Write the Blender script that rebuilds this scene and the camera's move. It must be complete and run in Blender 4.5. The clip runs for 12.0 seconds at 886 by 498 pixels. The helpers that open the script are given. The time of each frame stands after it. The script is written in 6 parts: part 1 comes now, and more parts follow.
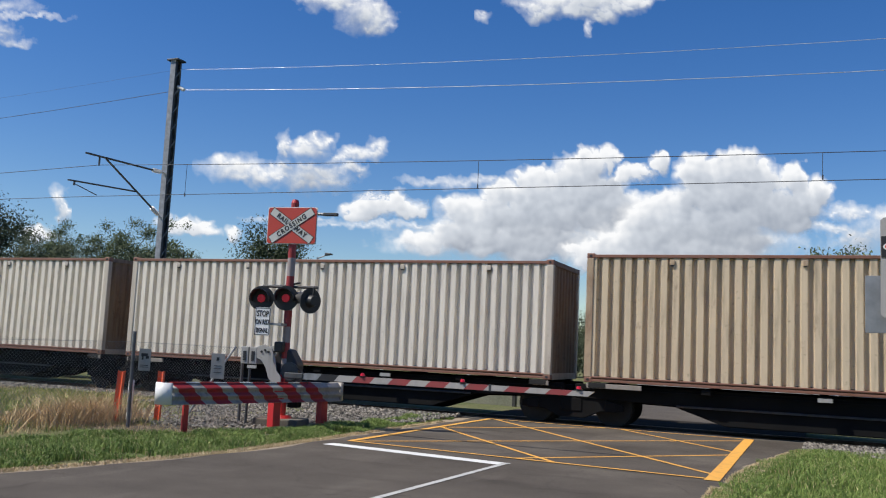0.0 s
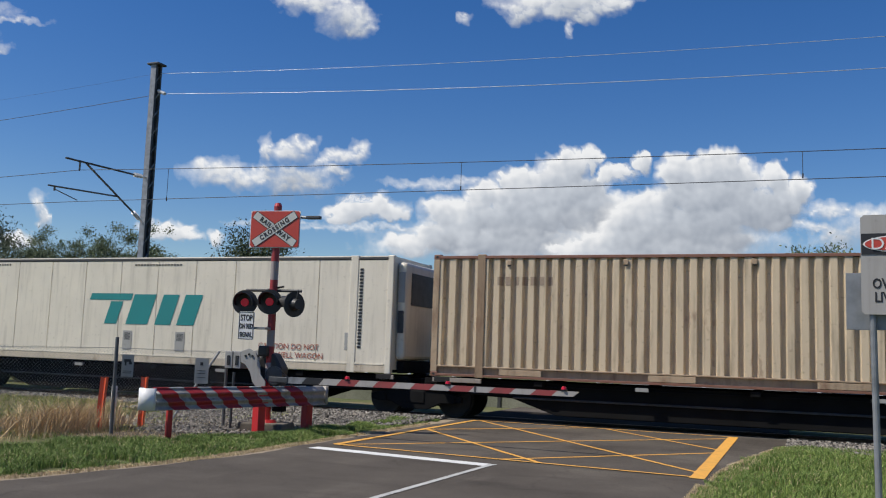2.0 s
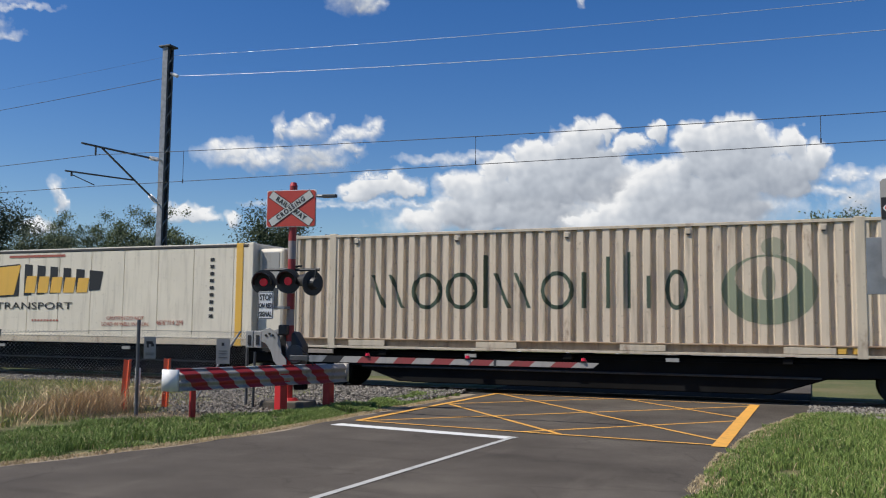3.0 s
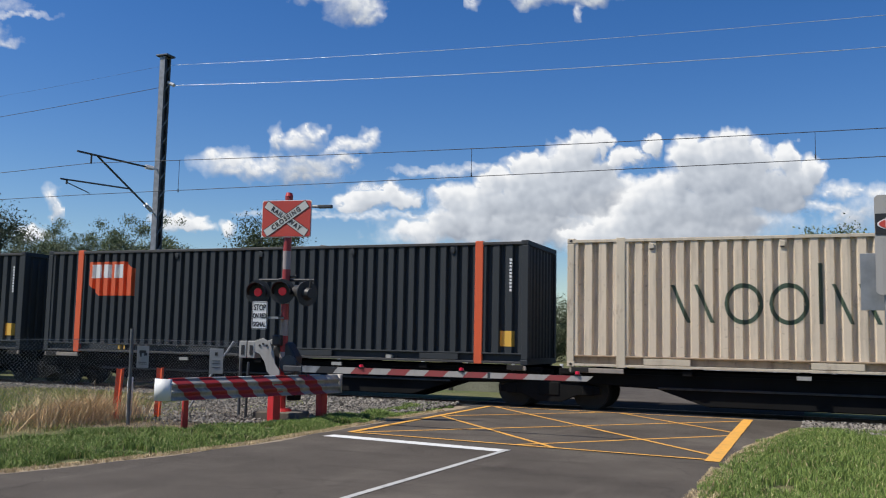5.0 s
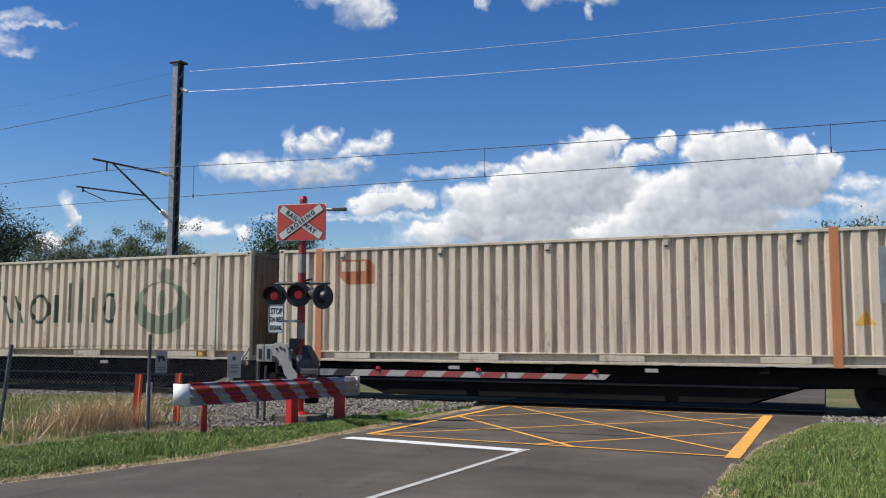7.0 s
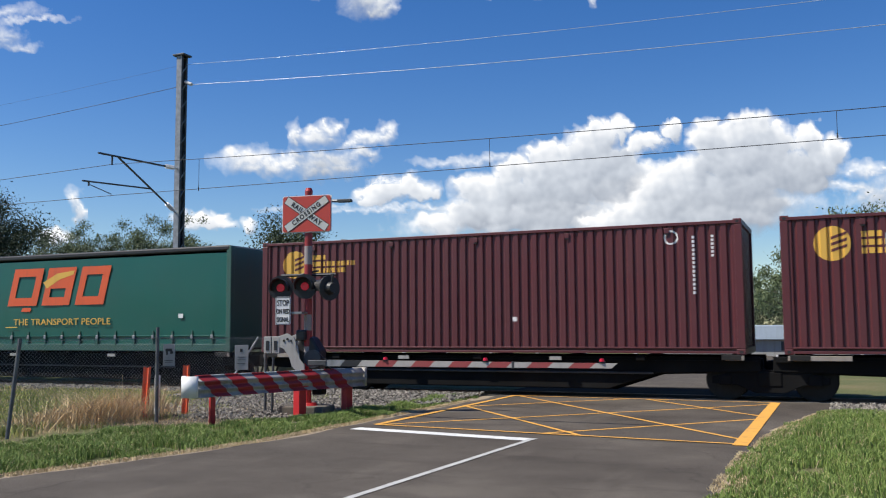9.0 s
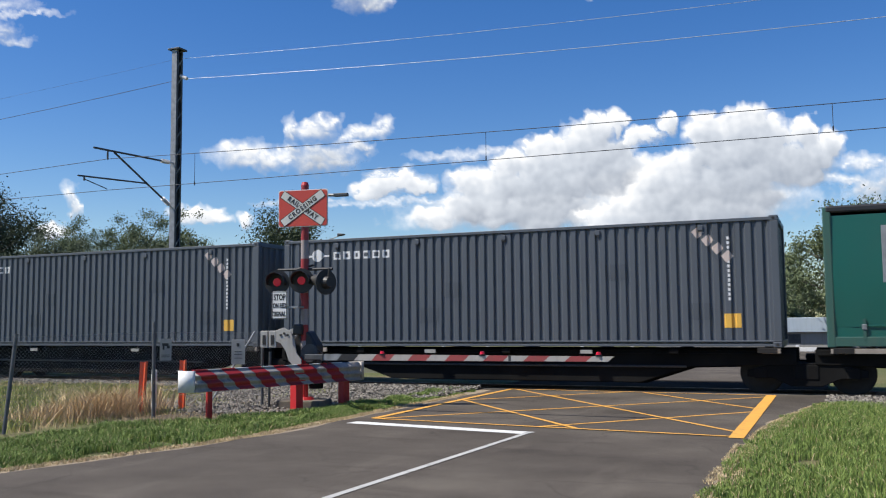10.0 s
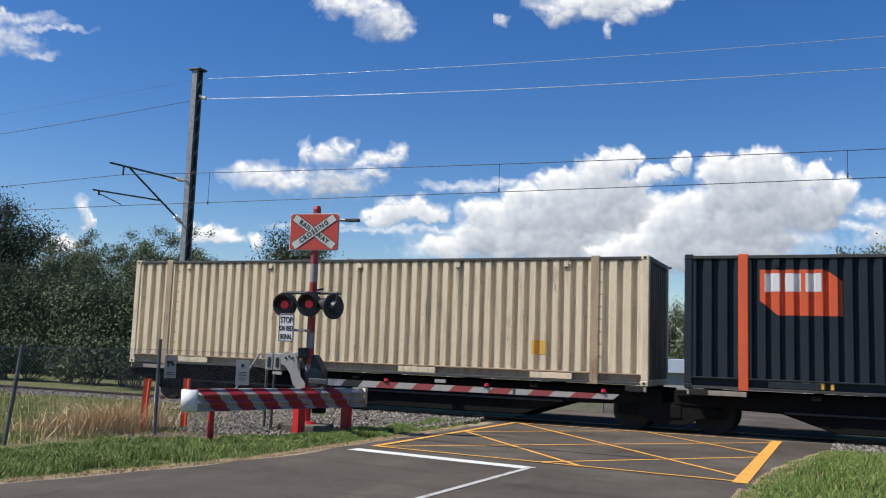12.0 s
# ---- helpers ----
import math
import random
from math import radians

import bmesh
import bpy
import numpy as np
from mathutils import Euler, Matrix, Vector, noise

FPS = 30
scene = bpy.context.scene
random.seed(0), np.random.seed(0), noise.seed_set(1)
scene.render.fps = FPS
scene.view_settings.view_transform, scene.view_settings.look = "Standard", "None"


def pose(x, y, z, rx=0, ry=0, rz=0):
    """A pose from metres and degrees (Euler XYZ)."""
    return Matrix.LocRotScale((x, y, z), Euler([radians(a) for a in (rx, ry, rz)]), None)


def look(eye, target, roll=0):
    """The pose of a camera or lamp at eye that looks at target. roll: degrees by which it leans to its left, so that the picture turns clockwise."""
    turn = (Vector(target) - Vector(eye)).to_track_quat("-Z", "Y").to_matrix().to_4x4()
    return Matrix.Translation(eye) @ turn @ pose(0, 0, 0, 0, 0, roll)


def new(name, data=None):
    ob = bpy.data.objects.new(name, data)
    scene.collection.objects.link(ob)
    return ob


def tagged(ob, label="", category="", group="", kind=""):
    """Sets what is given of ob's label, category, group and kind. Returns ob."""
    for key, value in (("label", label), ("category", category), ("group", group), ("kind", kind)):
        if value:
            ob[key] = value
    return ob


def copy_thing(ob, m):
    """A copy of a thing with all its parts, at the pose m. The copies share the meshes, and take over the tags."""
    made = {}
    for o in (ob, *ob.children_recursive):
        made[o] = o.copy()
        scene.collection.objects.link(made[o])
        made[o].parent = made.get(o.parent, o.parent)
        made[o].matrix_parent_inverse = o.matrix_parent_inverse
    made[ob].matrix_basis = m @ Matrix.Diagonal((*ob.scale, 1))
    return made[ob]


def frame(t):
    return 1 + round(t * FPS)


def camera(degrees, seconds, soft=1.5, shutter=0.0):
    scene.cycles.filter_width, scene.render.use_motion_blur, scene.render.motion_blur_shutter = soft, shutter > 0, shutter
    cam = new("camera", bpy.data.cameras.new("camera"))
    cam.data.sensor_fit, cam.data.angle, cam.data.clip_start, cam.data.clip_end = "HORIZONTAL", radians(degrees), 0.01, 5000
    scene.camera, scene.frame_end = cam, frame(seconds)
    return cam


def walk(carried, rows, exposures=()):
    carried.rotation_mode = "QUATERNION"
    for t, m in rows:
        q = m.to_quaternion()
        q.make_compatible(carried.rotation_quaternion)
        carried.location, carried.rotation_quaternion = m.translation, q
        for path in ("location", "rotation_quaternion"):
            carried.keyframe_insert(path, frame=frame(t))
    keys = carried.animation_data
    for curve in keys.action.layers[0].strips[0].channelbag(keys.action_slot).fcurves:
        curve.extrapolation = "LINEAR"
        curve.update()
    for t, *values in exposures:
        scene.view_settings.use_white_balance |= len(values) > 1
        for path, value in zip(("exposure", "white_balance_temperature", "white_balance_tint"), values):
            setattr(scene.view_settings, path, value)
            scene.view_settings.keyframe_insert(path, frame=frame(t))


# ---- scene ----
cam = camera(52.27, 12.0, soft=1.1, shutter=0.03)
EYE = (0.0, 0.0, 1.545)  # x runs along the track, y across it, z = 0 at the rail heads
# seconds, yaw, pitch, roll of the held camera
TURNS = [
    (0, 22.23, 6.39, -2.67),
    (0.5, 21.93, 6.7, -2.61),
    (1, 21.32, 6.87, -2.2),
    (1.5, 21.26, 6.93, -2.3),
    (2, 21.27, 6.55, -1.96),
    (2.3, 21.42, 6.03, -1.52),
    (2.5, 21.65, 5.67, -1.08),
    (3, 22.47, 4.95, -0.59),
    (3.2, 22.72, 4.73, -0.71),
    (4.8, 22.39, 5.65, -1.2),
    (5, 22.1, 5.7, -1.13),
    (5.5, 21.29, 6.35, -0.99),
    (6, 21.45, 6.88, -0.93),
    (6.5, 22.3, 6.46, -0.19),
    (6.9, 23.02, 5.84, -0.15),
    (7, 23.14, 5.73, -0.18),
    (8.8, 23.63, 5.24, -0.03),
    (9, 23.56, 5.12, 0.35),
    (9.5, 23.38, 4.81, 0.58),
    (10, 23.35, 4.73, 0.53),
    (10.5, 23.75, 5.31, -0.49),
    (11, 23.84, 6.1, -0.87),
    (11.5, 23.55, 6.49, -1.21),
    (12, 23.71, 6.6, -2.04),
]
walk(cam, [(t, pose(*EYE, 90 + p, r, y)) for t, y, p, r in TURNS],
     [(0.0, 0.24), (1.0, 0.02), (2.0, 0.06), (3.2, 0.08), (4.8, 0.16), (5.5, 0.22), (6.5, 0.22), (7.2, 0.22), (8.8, 0.32), (9.5, 0.42), (10.2, 0.40), (11.0, 0.28), (12.0, 0.30)])

# ---- light ----
SUN_DIR = Vector((-0.50, -0.34, 0.80)).normalized()
world = bpy.data.worlds.new("sky")
scene.world = world
world.use_nodes = True
wn = world.node_tree.nodes
sky = wn.new("ShaderNodeTexSky")
sky.sky_type = "NISHITA"
sky.sun_disc = False
sky.sun_elevation = math.asin(SUN_DIR.z)
sky.sun_rotation = math.atan2(SUN_DIR.x, SUN_DIR.y)
sky.air_density = 1.0
sky.dust_density = 0.2
sky.ozone_density = 3.0
wn["Background"].inputs["Strength"].default_value = 0.093
deep = wn.new("ShaderNodeHueSaturation")  # the clear, strongly blue air of the day
deep.inputs["Saturation"].default_value = 1.35
deep.inputs["Hue"].default_value = 0.512
world.node_tree.links.new(sky.outputs[0], deep.inputs["Color"])
world.node_tree.links.new(deep.outputs[0], wn["Background"].inputs["Color"])
sun = new("sun", bpy.data.lights.new("sun", "SUN"))
sun.data.energy = 4.8
sun.data.angle = radians(0.55)
sun.data.color = (1.0, 0.945, 0.86)
sun.matrix_world = look(SUN_DIR * 60, (0, 0, 0))
scene.view_settings.exposure = 0.0


# ---- materials ----
def material(name, rough=0.6, metal=0.0):
    m = bpy.data.materials.new(name)
    m.use_nodes = True
    b = m.node_tree.nodes["Principled BSDF"]
    b.inputs["Roughness"].default_value = rough
    b.inputs["Metallic"].default_value = metal
    return m, m.node_tree.nodes, m.node_tree.links, b


def noise_tex(n, l, scale, detail=4.0, stretch=(1, 1, 1), rough=0.55):
    tc, mp, t = n.new("ShaderNodeTexCoord"), n.new("ShaderNodeMapping"), n.new("ShaderNodeTexNoise")
    mp.inputs["Scale"].default_value = stretch
    t.inputs["Scale"].default_value = scale
    t.inputs["Detail"].default_value = detail
    t.inputs["Roughness"].default_value = rough
    l.new(tc.outputs["Object"], mp.inputs["Vector"])
    l.new(mp.outputs[0], t.inputs["Vector"])
    return t.outputs[0]


def ramp(n, l, src, stops):
    r = n.new("ShaderNodeValToRGB")
    e = r.color_ramp.elements
    while len(e) < len(stops):
        e.new(0.5)
    for k, (p, c) in enumerate(stops):
        e[k].position = p
        e[k].color = (*c, 1) if len(c) == 3 else c
    l.new(src, r.inputs[0])
    return r.outputs[0]


def grey(v):
    return (v, v, v)


def mix(n, l, fac, a, b):
    m = n.new("ShaderNodeMix")
    m.data_type = "RGBA"
    for sock, v in ((m.inputs[0], fac), (m.inputs[6], a), (m.inputs[7], b)):
        if isinstance(v, (int, float)):
            sock.default_value = v
        elif isinstance(v, tuple):
            sock.default_value = (*v, 1)
        else:
            l.new(v, sock)
    return m.outputs[2]


def bump(n, l, b, height, strength=0.3, distance=0.01):
    k = n.new("ShaderNodeBump")
    k.inputs["Strength"].default_value = strength
    k.inputs["Distance"].default_value = distance
    l.new(height, k.inputs["Height"])
    l.new(k.outputs[0], b.inputs["Normal"])


def paint(name, rgb, dirt=0.35, rust=0.0, rough=0.5, dirt_rgb=(0.10, 0.075, 0.05)):
    """Weathered paint: broad fading, streaks that run down, patches of rust."""
    m, n, l, b = material(name, rough)
    fade = ramp(n, l, noise_tex(n, l, 0.9, 5), [(0.3, grey(0.0)), (0.75, grey(1.0))])
    c = mix(n, l, fade, rgb, tuple(min(1.0, v * 0.86 + 0.01) for v in rgb))
    streak = ramp(n, l, noise_tex(n, l, 2.2, 6, (3.0, 3.0, 0.25), 0.65), [(0.50, grey(0.0)), (0.80, grey(dirt))])
    c = mix(n, l, streak, c, dirt_rgb)
    speck = ramp(n, l, noise_tex(n, l, 9.0, 5), [(0.62, grey(0.0)), (0.78, grey(dirt * 0.8))])
    c = mix(n, l, speck, c, dirt_rgb)
    if rust:
        r = ramp(n, l, noise_tex(n, l, 1.7, 8, (1.6, 1.6, 0.6), 0.7), [(0.64 - 0.14 * rust, grey(0.0)), (0.74, grey(0.85))])
        c = mix(n, l, r, c, (0.14, 0.055, 0.025))
    l.new(c, b.inputs["Base Color"])
    bump(n, l, b, noise_tex(n, l, 5.0, 4), 0.12, 0.01)
    return m


def metal(name, rgb, rough=0.45, metallic=0.6):
    m, n, l, b = material(name, rough, metallic)
    l.new(mix(n, l, ramp(n, l, noise_tex(n, l, 6, 5), [(0.35, grey(0)), (0.7, grey(1))]), rgb, tuple(v * 0.62 for v in rgb)), b.inputs["Base Color"])
    bump(n, l, b, noise_tex(n, l, 30, 3), 0.1, 0.004)
    return m


def glow(name, rgb, strength):
    m, n, l, b = material(name, 0.3)
    b.inputs["Base Color"].default_value = (*rgb, 1)
    b.inputs["Emission Color"].default_value = (*rgb, 1)
    b.inputs["Emission Strength"].default_value = strength
    return m


def ground_mat(name, stops, scale, fine, rough=0.95, rel=0.5, dist=0.03):
    m, n, l, b = material(name, rough)
    big = ramp(n, l, noise_tex(n, l, scale, 6), stops)
    f = ramp(n, l, noise_tex(n, l, fine, 5, rough=0.7), [(0.25, grey(0.55)), (0.75, grey(1.0))])
    mu = n.new("ShaderNodeMix")
    mu.data_type, mu.blend_type = "RGBA", "MULTIPLY"
    mu.inputs[0].default_value = 1.0
    l.new(big, mu.inputs[6])
    l.new(f, mu.inputs[7])
    l.new(mu.outputs[2], b.inputs["Base Color"])
    bump(n, l, b, noise_tex(n, l, fine, 5, rough=0.7), rel, dist)
    return m


def piece_mat(name, lo, hi, rough=0.9):
    """Loose pieces in one mesh, each with a tone of its own."""
    m, n, l, b = material(name, rough)
    g = n.new("ShaderNodeNewGeometry")
    l.new(ramp(n, l, g.outputs["Random Per Island"], [(0.0, lo), (1.0, hi)]), b.inputs["Base Color"])
    return m


def asphalt_mat(name, lo, mid, hi, gloss=0.15):
    """Old asphalt: patches, stains, aggregate and fine cracks."""
    m, n, l, b = material(name, 0.88)
    b.inputs["Specular IOR Level"].default_value = gloss
    c = ramp(n, l, noise_tex(n, l, 0.45, 7, rough=0.6), [(0.30, lo), (0.52, mid), (0.72, hi)])
    stain = ramp(n, l, noise_tex(n, l, 1.1, 6, (0.35, 1.6, 1), 0.6), [(0.56, grey(0.0)), (0.74, grey(0.55))])
    c = mix(n, l, stain, c, tuple(v * 0.55 for v in lo))
    pale = ramp(n, l, noise_tex(n, l, 0.8, 6, (1.4, 0.25, 1), 0.6), [(0.58, grey(0.0)), (0.78, grey(0.45))])
    c = mix(n, l, pale, c, tuple(v * 1.35 for v in hi))
    grit = ramp(n, l, noise_tex(n, l, 95, 3, rough=0.7), [(0.30, grey(0.62)), (0.70, grey(1.25))])
    mu = n.new("ShaderNodeMix")
    mu.data_type, mu.blend_type = "RGBA", "MULTIPLY"
    mu.inputs[0].default_value = 1.0
    l.new(c, mu.inputs[6])
    l.new(grit, mu.inputs[7])
    tc, vo, dis = n.new("ShaderNodeTexCoord"), n.new("ShaderNodeTexVoronoi"), n.new("ShaderNodeVectorMath")
    vo.feature = "DISTANCE_TO_EDGE"
    vo.inputs["Scale"].default_value = 0.42
    nz = n.new("ShaderNodeTexNoise")
    nz.inputs["Scale"].default_value = 1.6
    nz.inputs["Detail"].default_value = 5
    l.new(tc.outputs["Object"], nz.inputs["Vector"])
    dis.operation = "MULTIPLY_ADD"
    dis.inputs[1].default_value = (0.9, 0.9, 0.0)
    l.new(nz.outputs["Color"], dis.inputs[0])
    l.new(tc.outputs["Object"], dis.inputs[2])
    l.new(dis.outputs[0], vo.inputs["Vector"])
    crack = ramp(n, l, vo.outputs["Distance"], [(0.0, grey(0.32)), (0.006, grey(0.0))])
    l.new(mix(n, l, crack, mu.outputs[2], (0.02, 0.018, 0.016)), b.inputs["Base Color"])
    bump(n, l, b, noise_tex(n, l, 110, 3, rough=0.7), 0.5, 0.005)
    return m


M_ASPHALT = asphalt_mat("asphalt", (0.062, 0.053, 0.044), (0.095, 0.082, 0.068), (0.140, 0.122, 0.100))
# asphalt at the rails: the train's shadow is put into its dark colour
M_TRAINSHADE = asphalt_mat("train_shade_asphalt", (0.026, 0.023, 0.020), (0.034, 0.030, 0.026), (0.048, 0.042, 0.036), 0.02)
M_GROUND = ground_mat("dry_grass_soil", [(0.30, (0.075, 0.105, 0.028)), (0.50, (0.13, 0.14, 0.045)), (0.70, (0.24, 0.19, 0.09))], 0.35, 14, 0.95, 0.7, 0.05)
M_SAND = ground_mat("sandy_edge", [(0.3, (0.30, 0.23, 0.15)), (0.7, (0.42, 0.34, 0.24))], 2.5, 40, 0.95, 0.6, 0.02)
M_BALLAST = ground_mat("ballast_bed", [(0.3, (0.065, 0.060, 0.053)), (0.7, (0.15, 0.138, 0.12))], 3.0, 22, 0.95, 1.0, 0.05)
M_STONE = piece_mat("ballast_stone", (0.045, 0.040, 0.035), (0.34, 0.305, 0.255))
M_SOIL = ground_mat("bare_soil", [(0.3, (0.13, 0.098, 0.065)), (0.7, (0.26, 0.20, 0.135))], 2.0, 25, 0.95, 0.8, 0.03)
M_WHITELINE = paint("white_road_paint", (0.70, 0.70, 0.67), 0.5, 0, 0.7, (0.12, 0.12, 0.12))
M_CENTRELINE = paint("worn_centre_line_paint", (0.46, 0.455, 0.43), 0.7, 0, 0.8, (0.12, 0.11, 0.10))
M_YELLOWLINE = paint("yellow_road_paint", (0.76, 0.38, 0.06), 0.55, 0, 0.7, (0.10, 0.09, 0.07))
M_RAIL = metal("rail_steel", (0.20, 0.14, 0.11), 0.5, 0.7)
M_CONCRETE = ground_mat("concrete", [(0.3, (0.26, 0.25, 0.23)), (0.7, (0.38, 0.37, 0.34))], 2, 30, 0.9, 0.3, 0.01)
M_DIRTYCONC = ground_mat("stained_concrete", [(0.3, (0.10, 0.085, 0.065)), (0.7, (0.19, 0.165, 0.13))], 3, 30, 0.9, 0.4, 0.01)
M_BLACK = paint("black_underframe", (0.006, 0.006, 0.006), 0.5, 0, 0.9, (0.010, 0.008, 0.007))
M_BLACK.node_tree.nodes["Principled BSDF"].inputs["Specular IOR Level"].default_value = 0.12
M_WHEEL = metal("wheel_steel", (0.016, 0.015, 0.014), 0.7, 0.2)
M_GALV = metal("galvanised_steel", (0.30, 0.31, 0.32), 0.5, 0.5)
M_DARKSTEEL = metal("dark_steel", (0.075, 0.08, 0.085), 0.55, 0.4)
M_WIREBRIGHT = metal("aluminium_wire", (0.62, 0.64, 0.68), 0.35, 0.3)
M_WIRE = metal("wire", (0.05, 0.055, 0.065), 0.6, 0.3)
M_PORCELAIN = paint("insulator", (0.62, 0.62, 0.62), 0.1, 0, 0.3)
M_WHITE = paint("white_enamel", (0.74, 0.74, 0.73), 0.18)
M_RED = paint("red_enamel", (0.50, 0.018, 0.022), 0.3, 0, 0.45)
M_DULLRED = paint("dull_boom_red", (0.27, 0.045, 0.045), 0.45, 0, 0.5)
M_DULLWHITE = paint("dull_boom_white", (0.36, 0.345, 0.325), 0.4, 0, 0.5)
M_SIGNRED = paint("sign_red", (0.50, 0.055, 0.035), 0.12, 0, 0.4)
M_ORANGE = paint("orange_post_paint", (0.70, 0.095, 0.025), 0.25)
M_MASTRED = paint("faded_mast_red", (0.30, 0.022, 0.024), 0.35, 0, 0.5)
M_MASTPALE = paint("grimy_mast_white", (0.30, 0.255, 0.245), 0.5, 0, 0.6, (0.14, 0.07, 0.06))
M_SIGNWHITE = paint("weathered_sign_white", (0.56, 0.565, 0.53), 0.25)
M_DULLPLATE = paint("weathered_grey_plate", (0.30, 0.30, 0.285), 0.35)
M_INK = paint("black_lettering", (0.012, 0.012, 0.014), 0.05)
M_BLACKLAMP = paint("black_lamp_housing", (0.014, 0.014, 0.015), 0.1, 0, 0.5)
M_REDGLASS = paint("unlit_red_glass", (0.14, 0.006, 0.01), 0.0, 0, 0.15)
M_REDLIT = glow("lit_red_glass", (0.48, 0.009, 0.028), 0.18)
M_GREYBOX = paint("grey_box_paint", (0.34, 0.335, 0.315), 0.4)


# ---- mesh tools ----
class MB:
    """A plain list of vertices and faces."""

    def __init__(self):
        self.v, self.f = [], []

    def add(self, vs, fs):
        k = len(self.v)
        self.v += [tuple(p) for p in vs]
        self.f += [tuple(k + i for i in f) for f in fs]
        return self

    def box(self, x0, x1, y0, y1, z0, z1, m=None):
        vs = [Vector((x, y, z)) for z in (z0, z1) for y in (y0, y1) for x in (x0, x1)]
        if m is not None:
            vs = [m @ p for p in vs]
        return self.add(vs, [(0, 2, 3, 1), (4, 5, 7, 6), (0, 1, 5, 4), (2, 6, 7, 3), (0, 4, 6, 2), (1, 3, 7, 5)])

    def tube(self, a, b, r0, r1=None, n=8, caps=True):
        a, b = Vector(a), Vector(b)
        r1 = r0 if r1 is None else r1
        d = (b - a).normalized()
        e = d.orthogonal().normalized()
        g = d.cross(e)
        vs = [p + (e * math.cos(6.28319 * k / n) + g * math.sin(6.28319 * k / n)) * r for p, r in ((a, r0), (b, r1)) for k in range(n)]
        fs = [(k, (k + 1) % n, n + (k + 1) % n, n + k) for k in range(n)]
        if caps:
            fs += [tuple(range(n))[::-1], tuple(range(n, 2 * n))]
        return self.add(vs, fs)

    def prism(self, pts, y0, y1, m=None):
        """Outline in x and z, pushed from y0 to y1."""
        n = len(pts)
        vs = [Vector((x, y, z)) for y in (y0, y1) for x, z in pts]
        if m is not None:
            vs = [m @ p for p in vs]
        return self.add(vs, [tuple(range(n)), tuple(range(2 * n - 1, n - 1, -1))] + [(k, n + k, n + (k + 1) % n, (k + 1) % n) for k in range(n)])

    def sheet(self, prof, z0, z1):
        """A wall over a line of (x, y) points."""
        n = len(prof)
        return self.add([(x, y, z) for z in (z0, z1) for x, y in prof], [(k, k + 1, n + k + 1, n + k) for k in range(n - 1)])

    def mesh(self, name, mat, smooth=False):
        me = bpy.data.meshes.new(name)
        me.from_pydata(self.v, [], self.f)
        bm = bmesh.new()
        bm.from_mesh(me)
        bmesh.ops.recalc_face_normals(bm, faces=bm.faces)
        bm.to_mesh(me)
        bm.free()
        if smooth:
            me.polygons.foreach_set("use_smooth", [True] * len(me.polygons))
        me.materials.append(mat)
        return me


def raw_mesh(name, verts, faces, mat):
    me = bpy.data.meshes.new(name)
    me.from_pydata(verts, [], faces)
    me.materials.append(mat)
    return me


def part(name, mb, mat, parent=None, label="", bevel=0.0, smooth=False):
    ob = new(name, mb.mesh(name, mat, smooth) if isinstance(mb, MB) else mb)
    if parent is not None:
        ob.parent = parent
    if bevel:
        b = ob.modifiers.new("bevel", "BEVEL")
        b.width, b.segments, b.limit_method = bevel, 2, "ANGLE"
    return tagged(ob, label)


def root(name, m, label, category, group=""):
    ob = new(name)
    ob.empty_display_size = 0.2
    ob.matrix_basis = m
    return tagged(ob, label, category, group)


def words(name, text, size, mat, parent, m, label="", squeeze=1.0, depth=0.002, gap=1.0, bold=0.0):
    cu = bpy.data.curves.new(name, "FONT")
    cu.body, cu.size, cu.align_x, cu.align_y, cu.extrude, cu.resolution_u, cu.space_character = text, size, "CENTER", "CENTER", depth, 3, gap
    cu.offset = bold
    tmp = bpy.data.objects.new(name, cu)
    scene.collection.objects.link(tmp)
    me = bpy.data.meshes.new_from_object(tmp.evaluated_get(bpy.context.evaluated_depsgraph_get()))
    bpy.data.objects.remove(tmp)
    me.transform(m @ Matrix.Diagonal((squeeze, 1, 1, 1)))
    me.materials.clear()
    me.materials.append(mat)
    return part(name, me, mat, parent, label)


# ---- ground, road and track ----
TRACK_Y = 21.33
ROAD_L, ROAD_R = -7.35, -1.1


def grid_sheet(xs, ys, z):
    n = len(xs)
    vs = [(x, y, z(x, y)) for y in ys for x in xs]
    fs = [(j * n + i, j * n + i + 1, (j + 1) * n + i + 1, (j + 1) * n + i) for j in range(len(ys) - 1) for i in range(n - 1)]
    return vs, fs


def spread(lo, hi, step, far):
    near = list(np.arange(lo, hi + 1e-6, step))
    return [-far, -600.0, -150.0, -60.0] + near + [60.0, 150.0, 600.0, far]


def ground_z(x, y):
    z = -0.05 + 0.05 * noise.noise((x * 0.35, y * 0.35, 0))
    if ROAD_L - 0.6 < x < ROAD_R + 0.6:
        z = -0.06
    if abs(y - TRACK_Y) < 2.2:
        z = -0.36
    return z


vs, fs = grid_sheet(spread(-40, 30, 0.7, 2500.0), spread(-10, 45, 0.7, 2500.0), ground_z)
ground = tagged(new("ground", raw_mesh("ground", vs, fs, M_GROUND)), "grassy ground with dry patches beside the railway", "ground", kind="structure")


def slab(name, outline, z0, z1, mat, label, parent=None, category=""):
    mb = MB()
    n = len(outline)
    mb.add([(x, y, z) for z in (z0, z1) for x, y in outline],
           [tuple(range(n))[::-1], tuple(range(n, 2 * n))] + [(k, (k + 1) % n, n + (k + 1) % n, n + k) for k in range(n)])
    ob = part(name, mb, mat, parent, label)
    return tagged(ob, label, category, kind="" if parent else "structure")


